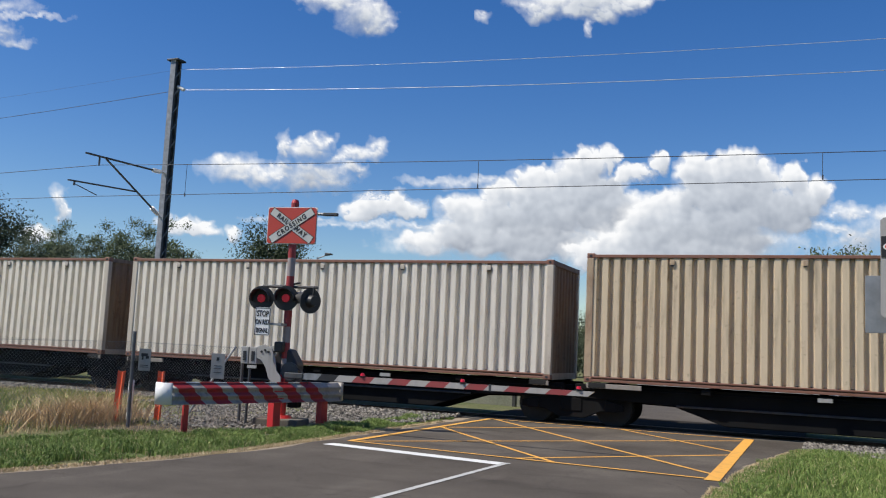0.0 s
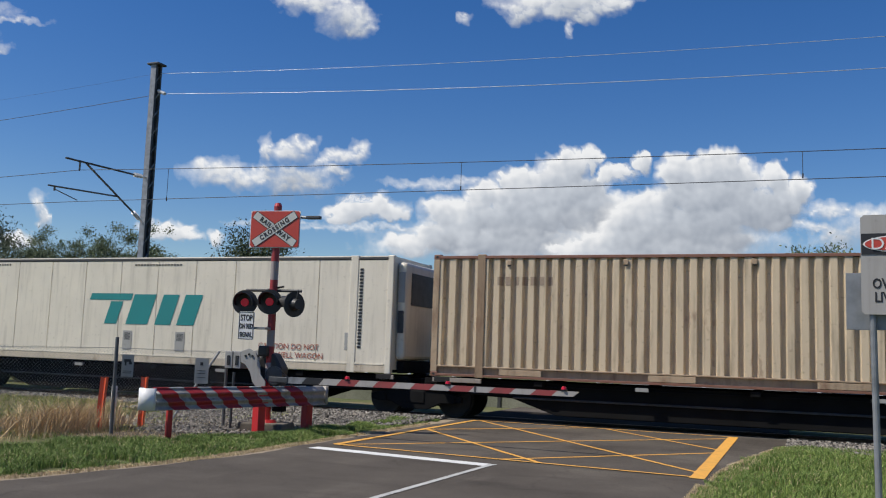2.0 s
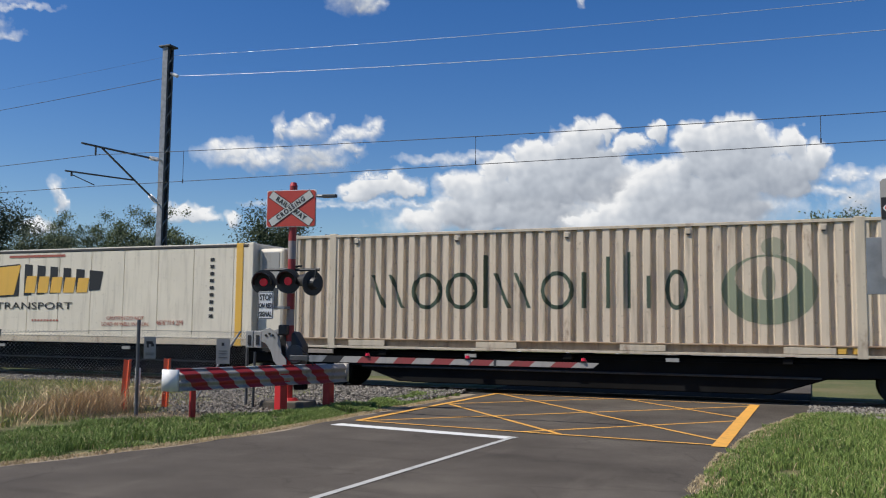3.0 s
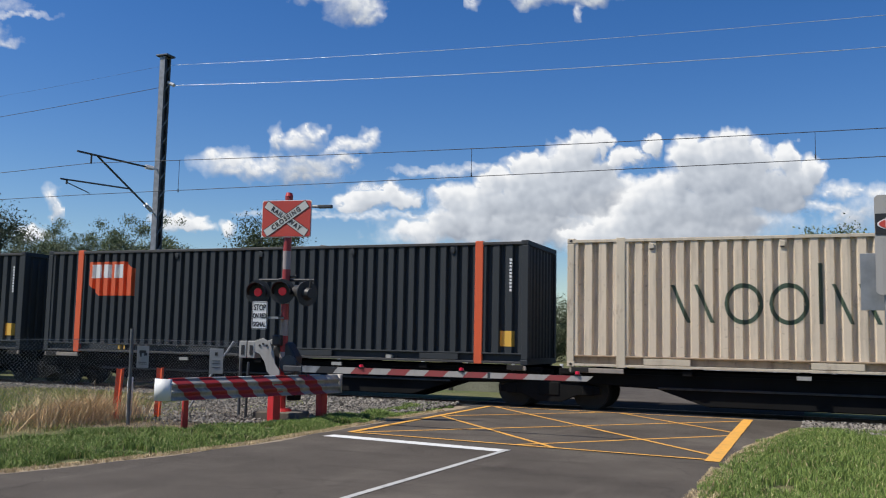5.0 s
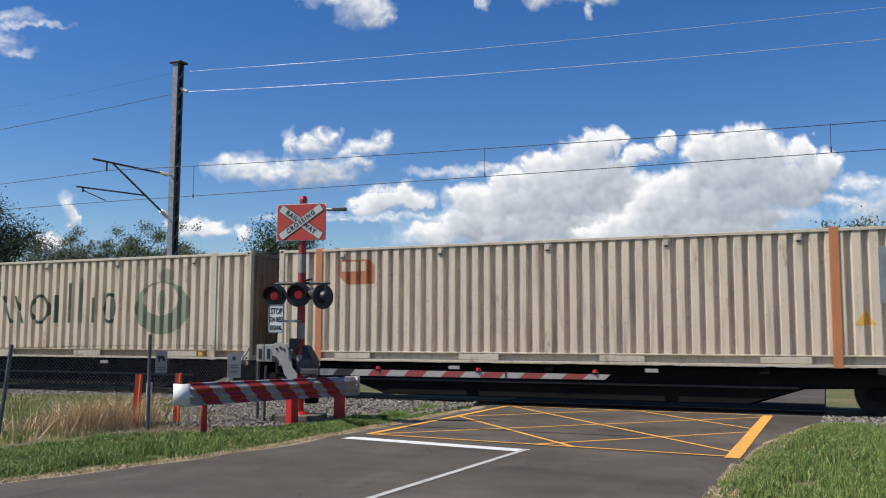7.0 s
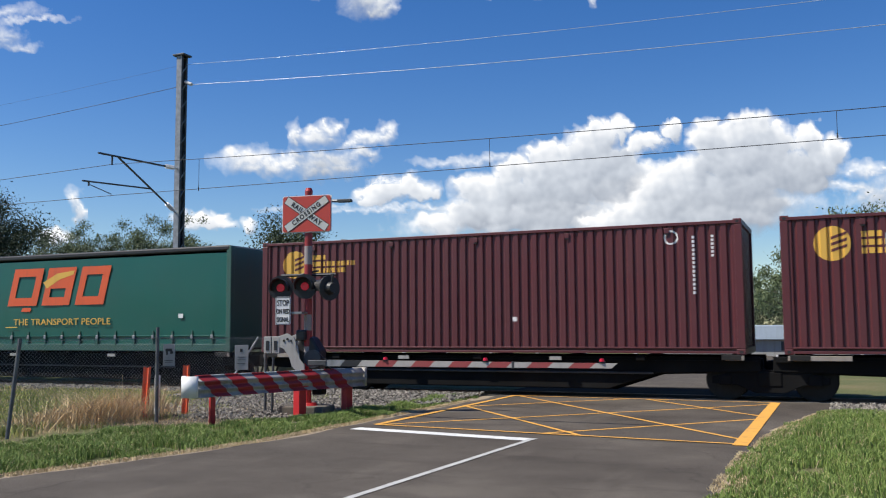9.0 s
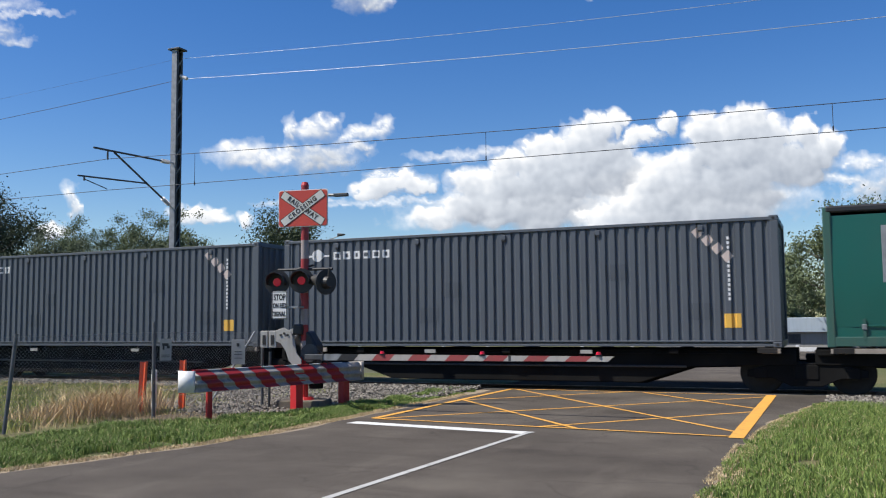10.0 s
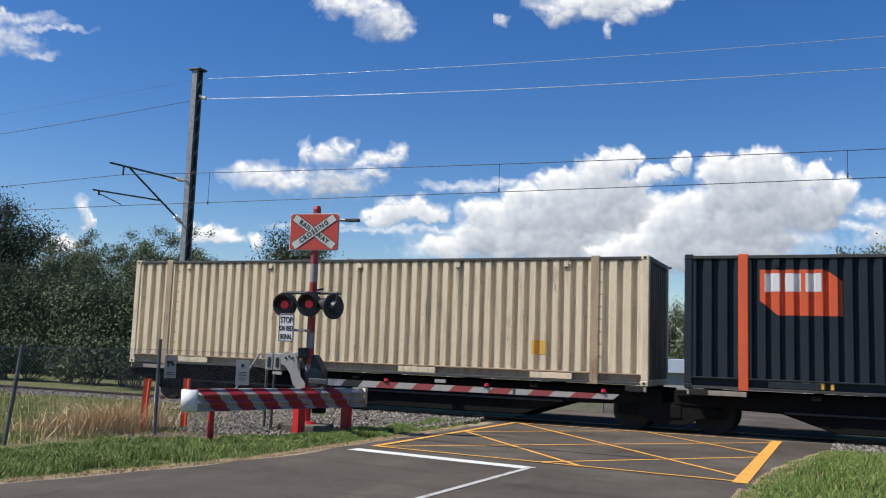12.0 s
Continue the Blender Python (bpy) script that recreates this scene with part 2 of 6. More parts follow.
def wobble(x, y, a):
    return x + a * noise.noise((x * 3, y * 0.9, 4)) + 0.5 * a * noise.noise((x, y * 3.1, 9))


left_edge = [(wobble(ROAD_L - (0.9 * max(0.0, (11 - y) / 4) ** 1.3 if y < 11 else 0), y, 0.12), y) for y in np.arange(-8, 20.4, 0.4)]


def edge_right(y):
    """The asphalt widens towards the rails."""
    return ROAD_R + 1.05 * min(1.0, max(0.0, (y - 12.5) / 7.0)) ** 1.6


right_edge = [(wobble(edge_right(y), y, 0.14), y) for y in np.arange(20.3, -8.2, -0.4)]
road = slab("road", left_edge + right_edge, -0.10, 0.0, M_ASPHALT, "worn grey asphalt road up to the level crossing", category="road")
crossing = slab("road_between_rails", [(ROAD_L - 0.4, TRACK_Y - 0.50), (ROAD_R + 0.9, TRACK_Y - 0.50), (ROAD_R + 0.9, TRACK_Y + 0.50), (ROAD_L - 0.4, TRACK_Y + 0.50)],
                -0.2, -0.012, M_TRAINSHADE, "asphalt infill between the rails, coloured dark for the train's shade", category="road")
slab("rail_departure", [(ROAD_L - 0.4, TRACK_Y + 0.62), (ROAD_R + 0.9, TRACK_Y + 0.62), (ROAD_R + 0.9, TRACK_Y + 3.2), (ROAD_L - 0.4, TRACK_Y + 3.2)], -0.1, -0.002, M_TRAINSHADE, "asphalt beyond the rails, coloured dark for the train's shade", category="road")
far_road = slab("road_beyond", [(ROAD_L - 0.4, TRACK_Y + 3.2), (ROAD_R + 0.9, TRACK_Y + 3.2), (ROAD_R + 0.8, 45), (ROAD_R + 6, 58), (40, 62), (40, 70), (-12, 68), (ROAD_L - 1, 50)],
                -0.1, -0.004, M_ASPHALT, "asphalt road beyond the track", category="road")
for side, edge in (("sandy_edge_west", left_edge), ("sandy_edge_east", right_edge)):
    w = -1 if side.endswith("west") else 1
    outer = [(x + w * ((0.34 if w < 0 else 0.10) + 0.14 * noise.noise((x, y * 1.7, 2))), y) for x, y in edge]
    slab(side, edge + outer[::-1], -0.10, -0.005, M_SAND, "pale sandy strip along the road edge", category="road edge")
M_PALEROAD = ground_mat("worn_pale_asphalt", [(0.3, (0.085, 0.076, 0.066)), (0.7, (0.125, 0.112, 0.096))], 1.2, 40, 0.9, 0.4, 0.006)
slab("rail_approach", [(ROAD_L - 0.4, 20.3), (ROAD_R + 0.95, 20.3), (ROAD_R + 0.95, TRACK_Y - 0.64), (ROAD_L - 0.4, TRACK_Y - 0.64)], -0.1, -0.006, M_PALEROAD,
     "pale concrete strip before the rail", category="road")
bed = MB()
for x0, x1 in ((-90, ROAD_L - 0.42), (ROAD_R + 0.97, 60)):
    bed.prism([(-1.9, -0.45), (-1.45, -0.12), (1.45, -0.12), (1.9, -0.45)], x0, x1, pose(0, TRACK_Y, 0, 0, 0, 0) @ Matrix(((0, 1, 0, 0), (1, 0, 0, 0), (0, 0, 1, 0), (0, 0, 0, 1))))
tagged(part("ballast_bed", bed, M_BALLAST, None, "grey stone ballast bed of the track"), category="ballast", kind="structure")
for y in (-0.5685, 0.5685):
    r = MB()
    sec = [(-0.063, -0.157), (0.063, -0.157), (0.063, -0.145), (0.010, -0.125), (0.010, -0.04), (0.035, -0.03), (0.035, -0.004), (0.028, 0.0), (-0.028, 0.0), (-0.035, -0.004), (-0.035, -0.03), (-0.010, -0.04), (-0.010, -0.125), (-0.063, -0.145)]
    r.prism(sec, -95, 70, Matrix(((0, 1, 0, 0), (1, 0, 0, TRACK_Y + y), (0, 0, 1, 0), (0, 0, 0, 1))))
    tagged(part("rail", r, M_RAIL, None, "steel rail with a worn bright head"), category="rail", group="rails of the track", kind="structure")

# road paint: each stripe is a thin slab on the asphalt
paint_root = tagged(root("yellow_box_marking", pose(0, 0, 0), "yellow hatched keep-clear box painted on the asphalt", "road marking"), kind="structure")


def stripe(a, b, w, mat, parent, name="stripe", lift=0.004):
    a, b = Vector((*a, 0)), Vector((*b, 0))
    d = (b - a).normalized()
    g = Vector((-d.y, d.x, 0)) * w / 2
    mb = MB()
    n = max(2, int((b - a).length / 0.25))
    tops = []
    for k in range(n + 1):
        p = a.lerp(b, k / n)
        j = 0.012 * noise.noise((p.x * 5, p.y * 5, 1))
        tops.append((p + g * (1 + j * 4), p - g * (1 - j * 4)))
    for k in range(n):
        (p, q), (p2, q2) = tops[k], tops[k + 1]
        mb.add([(v.x, v.y, lift) for v in (p, q, q2, p2)], [(0, 1, 2, 3)])
    return part(name, mb, mat, parent)


BX0, BX1, BY0, BY1 = -7.0, -1.25, 13.3, 20.25
for k, (a, b, w) in enumerate((((BX0, BY0), (BX1, 12.75), 0.078), ((BX0, BY0), (BX0, BY1), 0.12), ((BX1, 12.6), (BX1, 20.0), 0.20), ((BX0, BY1), (BX1, 20.0), 0.078),
                ((-6.95, 17.1), (-3.5, 13.0), 0.078), ((-6.9, BY1), (BX1 - 0.04, 13.3), 0.078), ((-3.95, 20.15), (BX1 - 0.04, 16.9), 0.078),
                ((-6.9, 13.4), (BX1 - 0.04, 19.6), 0.078), ((-6.95, 17.1), (-4.2, BY1), 0.078), ((-4.1, 13.1), (BX1 - 0.04, 16.4), 0.078))):
    stripe(a, b, w, M_YELLOWLINE, paint_root, lift=0.004 + 0.0008 * (9 - k))
line_root = tagged(root("stop_line_marking", pose(0, 0, 0), "white stop line and centre line painted on the asphalt", "road marking"), kind="structure")
stripe((-7.08, 12.72), (-3.98, 12.28), 0.29, M_WHITELINE, line_root, "stop_line")
stripe((-4.02, 12.4), (-4.42, 2.0), 0.085, M_CENTRELINE, line_root, "centre_line", 0.0065)

# ---- the train ----
SPEED = 27.05
FLOOR_Z = 0.985
MOVERS = []  # (thing, its x at 0 s, y, z)


def corrugation(x0, x1, pitch, depth, y, sign):
    """Outline of a folded steel wall: wide flats out, narrow flats in."""
    n = max(1, round((x1 - x0) / pitch))
    p = (x1 - x0) / n
    out = [(x0, y)]
    for k in range(n):
        b = x0 + k * p
        for u_, d in ((0.26, 0), (0.38, 1), (0.64, 1), (0.76, 0)):
            out.append((b + u_ * p, y + sign * depth * d))
    out.append((x1, y))
    return out


def surface_y(prof, x):
    for (xa, ya), (xb, yb) in zip(prof, prof[1:]):
        if xa <= x <= xb:
            return ya + (yb - ya) * (x - xa) / max(1e-6, xb - xa)
    return prof[0][1]


def decal(name, polys, mat, parent, prof, step=0.022, holes=()):
    """Paint as a thin skin that follows the folds of the wall: outlines in x and z."""
    mb = MB()
    lo = min(p[0] for q in polys for p in q)
    hi = max(p[0] for q in polys for p in q)
    xs = sorted(set([x for x, _ in prof if lo < x < hi] + list(np.arange(lo, hi, step)) + [hi]))

    def cuts(q, x):
        zs = []
        for (xa, za), (xb, zb) in zip(q, q[1:] + q[:1]):
            if (xa <= x) != (xb <= x):
                zs.append(za + (zb - za) * (x - xa) / (xb - xa))
        return sorted(zs)

    def spans_at(x):
        spans = []
        for q in polys:
            zs = cuts(q, x)
            spans += list(zip(zs[0::2], zs[1::2]))
        for q in holes:
            zs = cuts(q, x)
            for h0, h1 in zip(zs[0::2], zs[1::2]):
                cut = []
                for a, b in spans:
                    if h1 <= a or h0 >= b:
                        cut.append((a, b))
                    else:
                        if a < h0:
                            cut.append((a, h0))
                        if h1 < b:
                            cut.append((h1, b))
                spans = cut
        return spans

    seen = {}

    def corner(x, y, z):
        key = (round(x, 4), round(z, 4))
        if key not in seen:
            seen[key] = len(mb.v)
            mb.v.append((x, y, z))
        return seen[key]

    for xa, xb in zip(xs, xs[1:]):
        if xb - xa < 2e-4:
            continue
        sa, sb = spans_at(xa + 2e-6), spans_at(xb - 2e-6)
        if len(sa) != len(sb):
            sa = sb = spans_at((xa + xb) / 2)
        ya, yb = surface_y(prof, xa) - 0.004, surface_y(prof, xb) - 0.004
        for (a0, a1), (b0, b1) in zip(sa, sb):
            ring = [corner(xa, ya, a0), corner(xb, yb, b0), corner(xb, yb, b1), corner(xa, ya, a1)]
            face = tuple(v for k, v in enumerate(ring) if v not in ring[:k])
            if len(face) > 2:
                mb.f.append(face)
    return part(name, mb, mat, parent)


def disc(cx, cz, rx, rz=None, n=28):
    rz = rx if rz is None else rz
    return [(cx + rx * math.cos(6.28319 * k / n), cz + rz * math.sin(6.28319 * k / n)) for k in range(n)]


def bar(x0, x1, z0, z1, lean=0.0):
    return [(x0, z0), (x1, z0), (x1 + lean, z1), (x0 + lean, z1)]


def container(L, H, wall, rail, posts, label, pitch=0.28, depth=0.098, inner=True, base=0.27, castings=None, inner_mat=None, steps=True, ends=None, bottom=None):
    """A corrugated freight container; its near side is at y = -1.25. inner: lifting posts at 40 ft."""
    ob = root("freight_container", pose(0, 0, 0), label, "container", "containers of the train")
    W = 1.25
    castings = castings or posts
    e = 0.16
    inner_mat = inner_mat or posts
    spans = [(-L / 2 + e, L / 2 - e)]
    if inner:
        spans = [(-L / 2 + e, -6.096 - 0.09), (-6.096 + 0.09, 6.096 - 0.09), (6.096 + 0.09, L / 2 - e)]
    near = []
    for side in (-1, 1):
        for x0, x1 in spans:
            pr = corrugation(x0, x1, pitch, depth, side * (W - 0.022), -side)
            if side < 0:
                near += pr
            part("side_wall", MB().sheet(pr, base, H - 0.10), wall, ob)
        part("top_rail", MB().box(-L / 2 + e, L / 2 - e, side * W - 0.03 * (side > 0) * 2, side * W + 0.06 * (side < 0), H - 0.10, H - 0.03), rail, ob, bevel=0.008)
        b = MB().box(-L / 2 + e, L / 2 - e, min(side * (W - 0.09), side * (W - 0.15)), max(side * (W - 0.09), side * (W - 0.15)), 0.02, base)
        part("bottom_flange", MB().box(-L / 2 + e, L / 2 - e, min(side * W, side * (W - 0.085)), max(side * W, side * (W - 0.085)), 0.02, 0.075), rail, ob, bevel=0.006)
        b.box(-L / 2 + e, L / 2 - e, min(side * W, side * (W - 0.12)), max(side * W, side * (W - 0.12)), base - 0.035, base)
        part("bottom_rail", b, bottom or posts, ob, bevel=0.006)
        for k in (-1, 1):
            part("corner_post", MB().box(min(k * L / 2, k * (L / 2 - e)), max(k * L / 2, k * (L / 2 - e)), min(side * W, side * (W - 0.14)), max(side * W, side * (W - 0.14)), 0.118, H - 0.118), posts, ob, bevel=0.012)
            for z0, z1 in ((0, 0.118), (H - 0.118, H)):
                part("corner_casting", MB().box(min(k * L / 2, k * (L / 2 - 0.178)), max(k * L / 2, k * (L / 2 - 0.178)), min(side * (W + 0.004), side * (W - 0.16)), max(side * (W + 0.004), side * (W - 0.16)), z0, z1), castings, ob, bevel=0.015)
                if side < 0:
                    cx_, cz_ = k * (L / 2 - 0.09), (z0 + z1) / 2
                    part("casting_hole", MB().prism(disc(cx_, cz_, 0.036, 0.03, 12), -W - 0.008, -W - 0.0045), M_INK, ob)
            if inner:
                part("lifting_post", MB().box(k * 6.096 - 0.10, k * 6.096 + 0.10, min(side * (W + 0.002), side * (W - 0.10)), max(side * (W + 0.002), side * (W - 0.10)), 0.0, H), inner_mat, ob, bevel=0.012)
    for k in range(-2, 3):
        x = k * L / 5.4
        part("air_vent", MB().prism([(x - 0.055, H - 0.26), (x + 0.055, H - 0.26), (x + 0.055, H - 0.15), (x - 0.055, H - 0.13)], -W - 0.012, -W + 0.03), posts, ob, bevel=0.01)
        part("vent_slot", MB().box(x - 0.04, x + 0.04, -W - 0.010, -W + 0.02, H - 0.285, H - 0.262), M_INK, ob)
    for k in range(-3, 4):
        if base > 0.2 and steps and k % 2:
            part("rail_gusset", MB().box(k * 1.7 - 0.5, k * 1.7 + 0.5, -W - 0.001, -W + 0.04, 0.085, base - 0.05), posts, ob, bevel=0.006)
    part("roof", MB().box(-L / 2 + 0.1, L / 2 - 0.1, -W + 0.06, W - 0.06, H - 0.06, H - 0.025), wall, ob)
    part("floor", MB().box(-L / 2 + 0.1, L / 2 - 0.1, -W + 0.12, W - 0.12, 0.05, 0.16), M_BLACK, ob)
    for k in (-1, 1):
        turn = Matrix(((0, k, 0, k * (L / 2 - 0.05)), (1, 0, 0, 0), (0, 0, 1, 0), (0, 0, 0, 1)))
        en = MB().sheet(corrugation(-W + 0.14, W - 0.14, 0.28, 0.04, 0.0, -1), 0.1, H - 0.1)
        en.v = [tuple(turn @ Vector(p)) for p in en.v]
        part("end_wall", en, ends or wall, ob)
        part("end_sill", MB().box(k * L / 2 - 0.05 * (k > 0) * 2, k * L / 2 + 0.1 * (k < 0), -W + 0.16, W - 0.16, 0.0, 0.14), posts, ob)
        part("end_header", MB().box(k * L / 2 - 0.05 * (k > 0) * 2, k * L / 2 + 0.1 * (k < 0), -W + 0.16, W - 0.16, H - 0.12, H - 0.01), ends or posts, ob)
    return ob, near


def set_out(ob, x_right, L, y=TRACK_Y, z=FLOOR_Z):
    x = x_right - L / 2
    ob.matrix_basis = pose(x, y, z)
    MOVERS.append((ob, x, y, z))


M_CREAM = paint("cream_paint", (0.62, 0.50, 0.34), 0.8, 0.30)
M_CREAMPOST = paint("rusty_cream_posts", (0.42, 0.31, 0.20), 0.7, 0.9)
M_BROWNPOST = paint("brown_stained_posts", (0.27, 0.185, 0.11), 0.8, 0.9, 0.6, (0.06, 0.035, 0.02))
# stains and rust, on a base colour also darkened for the ends' shade
M_SHADEDEND = paint("brown_stained_shaded_end", (0.25, 0.18, 0.12), 0.9, 0.9, 0.7, (0.03, 0.02, 0.014))
M_PALE = paint("pale_cream_paint", (0.68, 0.57, 0.43), 0.7, 0.12)
M_PALEPOST = paint("pale_cream_posts", (0.58, 0.50, 0.38), 0.45, 0.45)
M_OFFWHITE = paint("offwhite_paint", (0.72, 0.66, 0.54), 0.36, 0.0)
M_RUSTRAIL = paint("rusted_rail", (0.22, 0.10, 0.065), 0.4, 0.9)
M_DARKRAIL = paint("dark_rail", (0.045, 0.043, 0.042), 0.3)
M_CHARCOAL = paint("charcoal_paint", (0.034, 0.040, 0.045), 0.22, 0, 0.58, (0.07, 0.06, 0.05))
M_NAVY = paint("navy_charcoal_paint", (0.014, 0.022, 0.031), 0.2, 0, 0.6, (0.05, 0.045, 0.04))
for dull in (M_CHARCOAL, M_NAVY):
    dull.node_tree.nodes["Principled BSDF"].inputs["Specular IOR Level"].default_value = 0.2
M_GREY = paint("blue_grey_paint", (0.072, 0.086, 0.106), 0.28, 0, 0.5, (0.05, 0.045, 0.04))
M_MAROON = paint("maroon_paint", (0.098, 0.019, 0.023), 0.25, 0, 0.45, (0.05, 0.02, 0.015))
M_SAGE = paint("faded_green_paint", (0.215, 0.26, 0.16), 0.6, 0.16, 0.5, (0.05, 0.07, 0.04))
M_DKGREEN = paint("dark_green_paint", (0.03, 0.095, 0.075), 0.3)
M_ORANGEPAINT = paint("orange_paint", (0.66, 0.10, 0.028), 0.2)
M_FADEDORANGE = paint("faded_orange_paint", (0.50, 0.19, 0.075), 0.3)
M_LOGOGREEN = paint("worn_green_lettering", (0.045, 0.075, 0.045), 0.2, 0, 0.5, (0.3, 0.26, 0.2))
M_LOGOPALE = paint("faint_green_grey", (0.36, 0.35, 0.25), 0.4, 0, 0.5, (0.5, 0.43, 0.32))
M_LOGOLIGHT = paint("worn_pale_green", (0.27, 0.30, 0.20), 0.7, 0, 0.5, (0.4, 0.35, 0.26))
M_TEAL = paint("teal_vinyl", (0.015, 0.22, 0.22), 0.05, 0, 0.4)
M_WHITEVINYL = paint("white_vinyl", (0.72, 0.72, 0.72), 0.1, 0, 0.4)
M_YELLOWVINYL = paint("yellow_vinyl", (0.72, 0.42, 0.07), 0.15, 0, 0.4)
M_REDTEXT = paint("faded_red_lettering", (0.36, 0.10, 0.07), 0.15)
M_CURTAIN = paint("green_curtain", (0.004, 0.092, 0.072), 0.12, 0, 0.34, (0.02, 0.08, 0.06))

M_WORNPLATE = paint("worn_steel_plate", (0.30, 0.26, 0.22), 0.6, 0.6)
BOGIE_SHARED, BOGIE_OWN = 1, 2


def bogie(parent, x, base=1.8):
    b = part("bogie", MB().box(x - 0.25, x + 0.25, -0.95, 0.95, 0.30, 0.62), M_BLACK, parent, bevel=0.03)
    for y in (-0.86, 0.86):
        fr = MB().prism([(x - base / 2 - 0.28, 0.50), (x - base / 2 - 0.28, 0.36), (x - base / 2 + 0.25, 0.33), (x - 0.30, 0.17), (x + 0.30, 0.17), (x + base / 2 - 0.25, 0.33),
                         (x + base / 2 + 0.28, 0.36), (x + base / 2 + 0.28, 0.50), (x + base / 2 - 0.1, 0.60), (x + 0.25, 0.66), (x - 0.25, 0.66), (x - base / 2 + 0.1, 0.60)], y - 0.07, y + 0.07)
        part("side_frame", fr, M_BLACK, b, bevel=0.015)
        for s in (-0.12, 0.0, 0.12):
            part("spring", MB().tube((x + s, y - 0.02, 0.22), (x + s, y - 0.02, 0.42), 0.05, n=8), M_DARKSTEEL, b)
    for k in (-1, 1):
        ax = x + k * base / 2
        part("axle", MB().tube((ax, -0.9, 0.43), (ax, 0.9, 0.43), 0.07, n=10), M_WHEEL, b)
        for y in (-1, 1):
            w = MB().tube((ax, y * 0.50, 0.43), (ax, y * 0.64, 0.43), 0.425, n=28)
            w.tube((ax, y * 0.50, 0.43), (ax, y * 0.525, 0.43), 0.455, n=28)
            w.tube((ax, y * 0.64, 0.43), (ax, y * 0.66, 0.43), 0.34, 0.20, n=28)
            part("wheel", w, M_WHEEL, b)
            part("axle_box", MB().box(ax - 0.13, ax + 0.13, y * 0.86 - 0.1, y * 0.86 + 0.1, 0.33, 0.55), M_BLACK, b, bevel=0.02)
    return b


def wagon(L, front, rear, label):
    """A skeletal container wagon with a fish-belly frame; front and rear: kind of bogie at each end."""
    ob = root("container_wagon", pose(0, 0, 0), label, "wagon", "wagons of the train")
    h = L / 2
    belly = [(-h - 0.25, -0.05), (-h - 0.25, -0.36), (-h + 1.9, -0.42), (-h + 3.0, -0.78), (h - 3.0, -0.78), (h - 1.9, -0.42), (h + 0.25, -0.36), (h + 0.25, -0.05)]
    for y in (-0.90, 0.90):
        part("side_sill", MB().prism(belly, y - 0.06, y + 0.06), M_BLACK, ob, bevel=0.012)
        part("sill_flange", MB().box(-h - 0.2, h + 0.2, y - 0.13, y + 0.13, -0.165, -0.135), M_BLACK, ob)
    part("centre_sill", MB().prism([(x, z - 0.06) for x, z in belly], -0.2, 0.2), M_BLACK, ob)
    for k in range(7):
        x = -h + 0.3 + k * (L - 0.6) / 6
        part("cross_beam", MB().box(x - 0.1, x + 0.1, -1.2, 1.2, -0.14, -0.03), M_BLACK, ob, bevel=0.01)
        if k in (0, 6):
            for y in (-1.14, 1.14):
                part("twistlock_pad", MB().box(x - 0.2, x + 0.2, y - 0.11, y + 0.11, -0.12, -0.004), M_WHEEL, ob, bevel=0.01)
        elif k % 2 == 0:
            part("marker_plate", MB().box(x - 0.14, x + 0.14, -1.235, -1.205, -0.14, -0.06), M_GREYBOX, ob)
    for x0, x1 in ((-h + 0.06, -h + 1.28), (h - 0.42, h - 0.04)):
        part("end_plate", MB().box(x0, x1, -1.245, -1.20, -0.125, -0.02), M_WORNPLATE, ob, "worn pale steel plate", bevel=0.008)
    part("brake_cylinder", MB().tube((-1.2, -0.55, -0.62), (-0.5, -0.55, -0.62), 0.14, n=14), M_BLACK, ob)
    part("air_tank", MB().tube((0.6, 0.5, -0.62), (2.0, 0.5, -0.62), 0.18, n=14), M_BLACK, ob)
    part("brake_pipe", MB().tube((-h + 2, -1.02, -0.42), (h - 2, -1.02, -0.42), 0.025, n=6), M_DARKSTEEL, ob)
    for kind, k in ((front, 1), (rear, -1)):
        if kind == BOGIE_SHARED and k == 1:
            b = bogie(ob, h + 0.43)
            b.location.z = -FLOOR_Z
        elif kind == BOGIE_OWN:
            b = bogie(ob, k * (h - 1.8), 1.55)
            b.location.z = -FLOOR_Z
            part("coupler", MB().box(min(k * h, k * (h + 0.48)), max(k * h, k * (h + 0.48)), -0.12, 0.12, -0.42, -0.20), M_WHEEL, ob, bevel=0.03)
            hose = MB()
            pts = [Vector((k * (h + 0.05 + 0.42 * t), -0.35, -0.30 - 0.42 * math.sin(3.1416 * t))) for t in np.linspace(0, 1, 9)]
            for a, c in zip(pts, pts[1:]):
                hose.tube(a, c, 0.03, n=6)
            part("air_hose", hose, M_INK, ob)
        else:
            part("articulation", MB().box(min(k * h, k * (h + 0.45)), max(k * h, k * (h + 0.45)), -0.3, 0.3, -0.42, -0.16), M_BLACK, ob, bevel=0.02)
    return ob


wagons = {}


def put_wagon(x_right, L, front, rear):
    key = (round(L, 2), front, rear)
    ob = wagons.get(key)
    if ob is None:
        ob = wagons[key] = wagon(L, front, rear, "black skeletal container wagon on steel bogies")
    else:
        ob = copy_thing(ob, pose(0, 0, 0))
    set_out(ob, x_right, L)


L48, L40 = 14.63, 12.19
S, O = BOGIE_SHARED, BOGIE_OWN


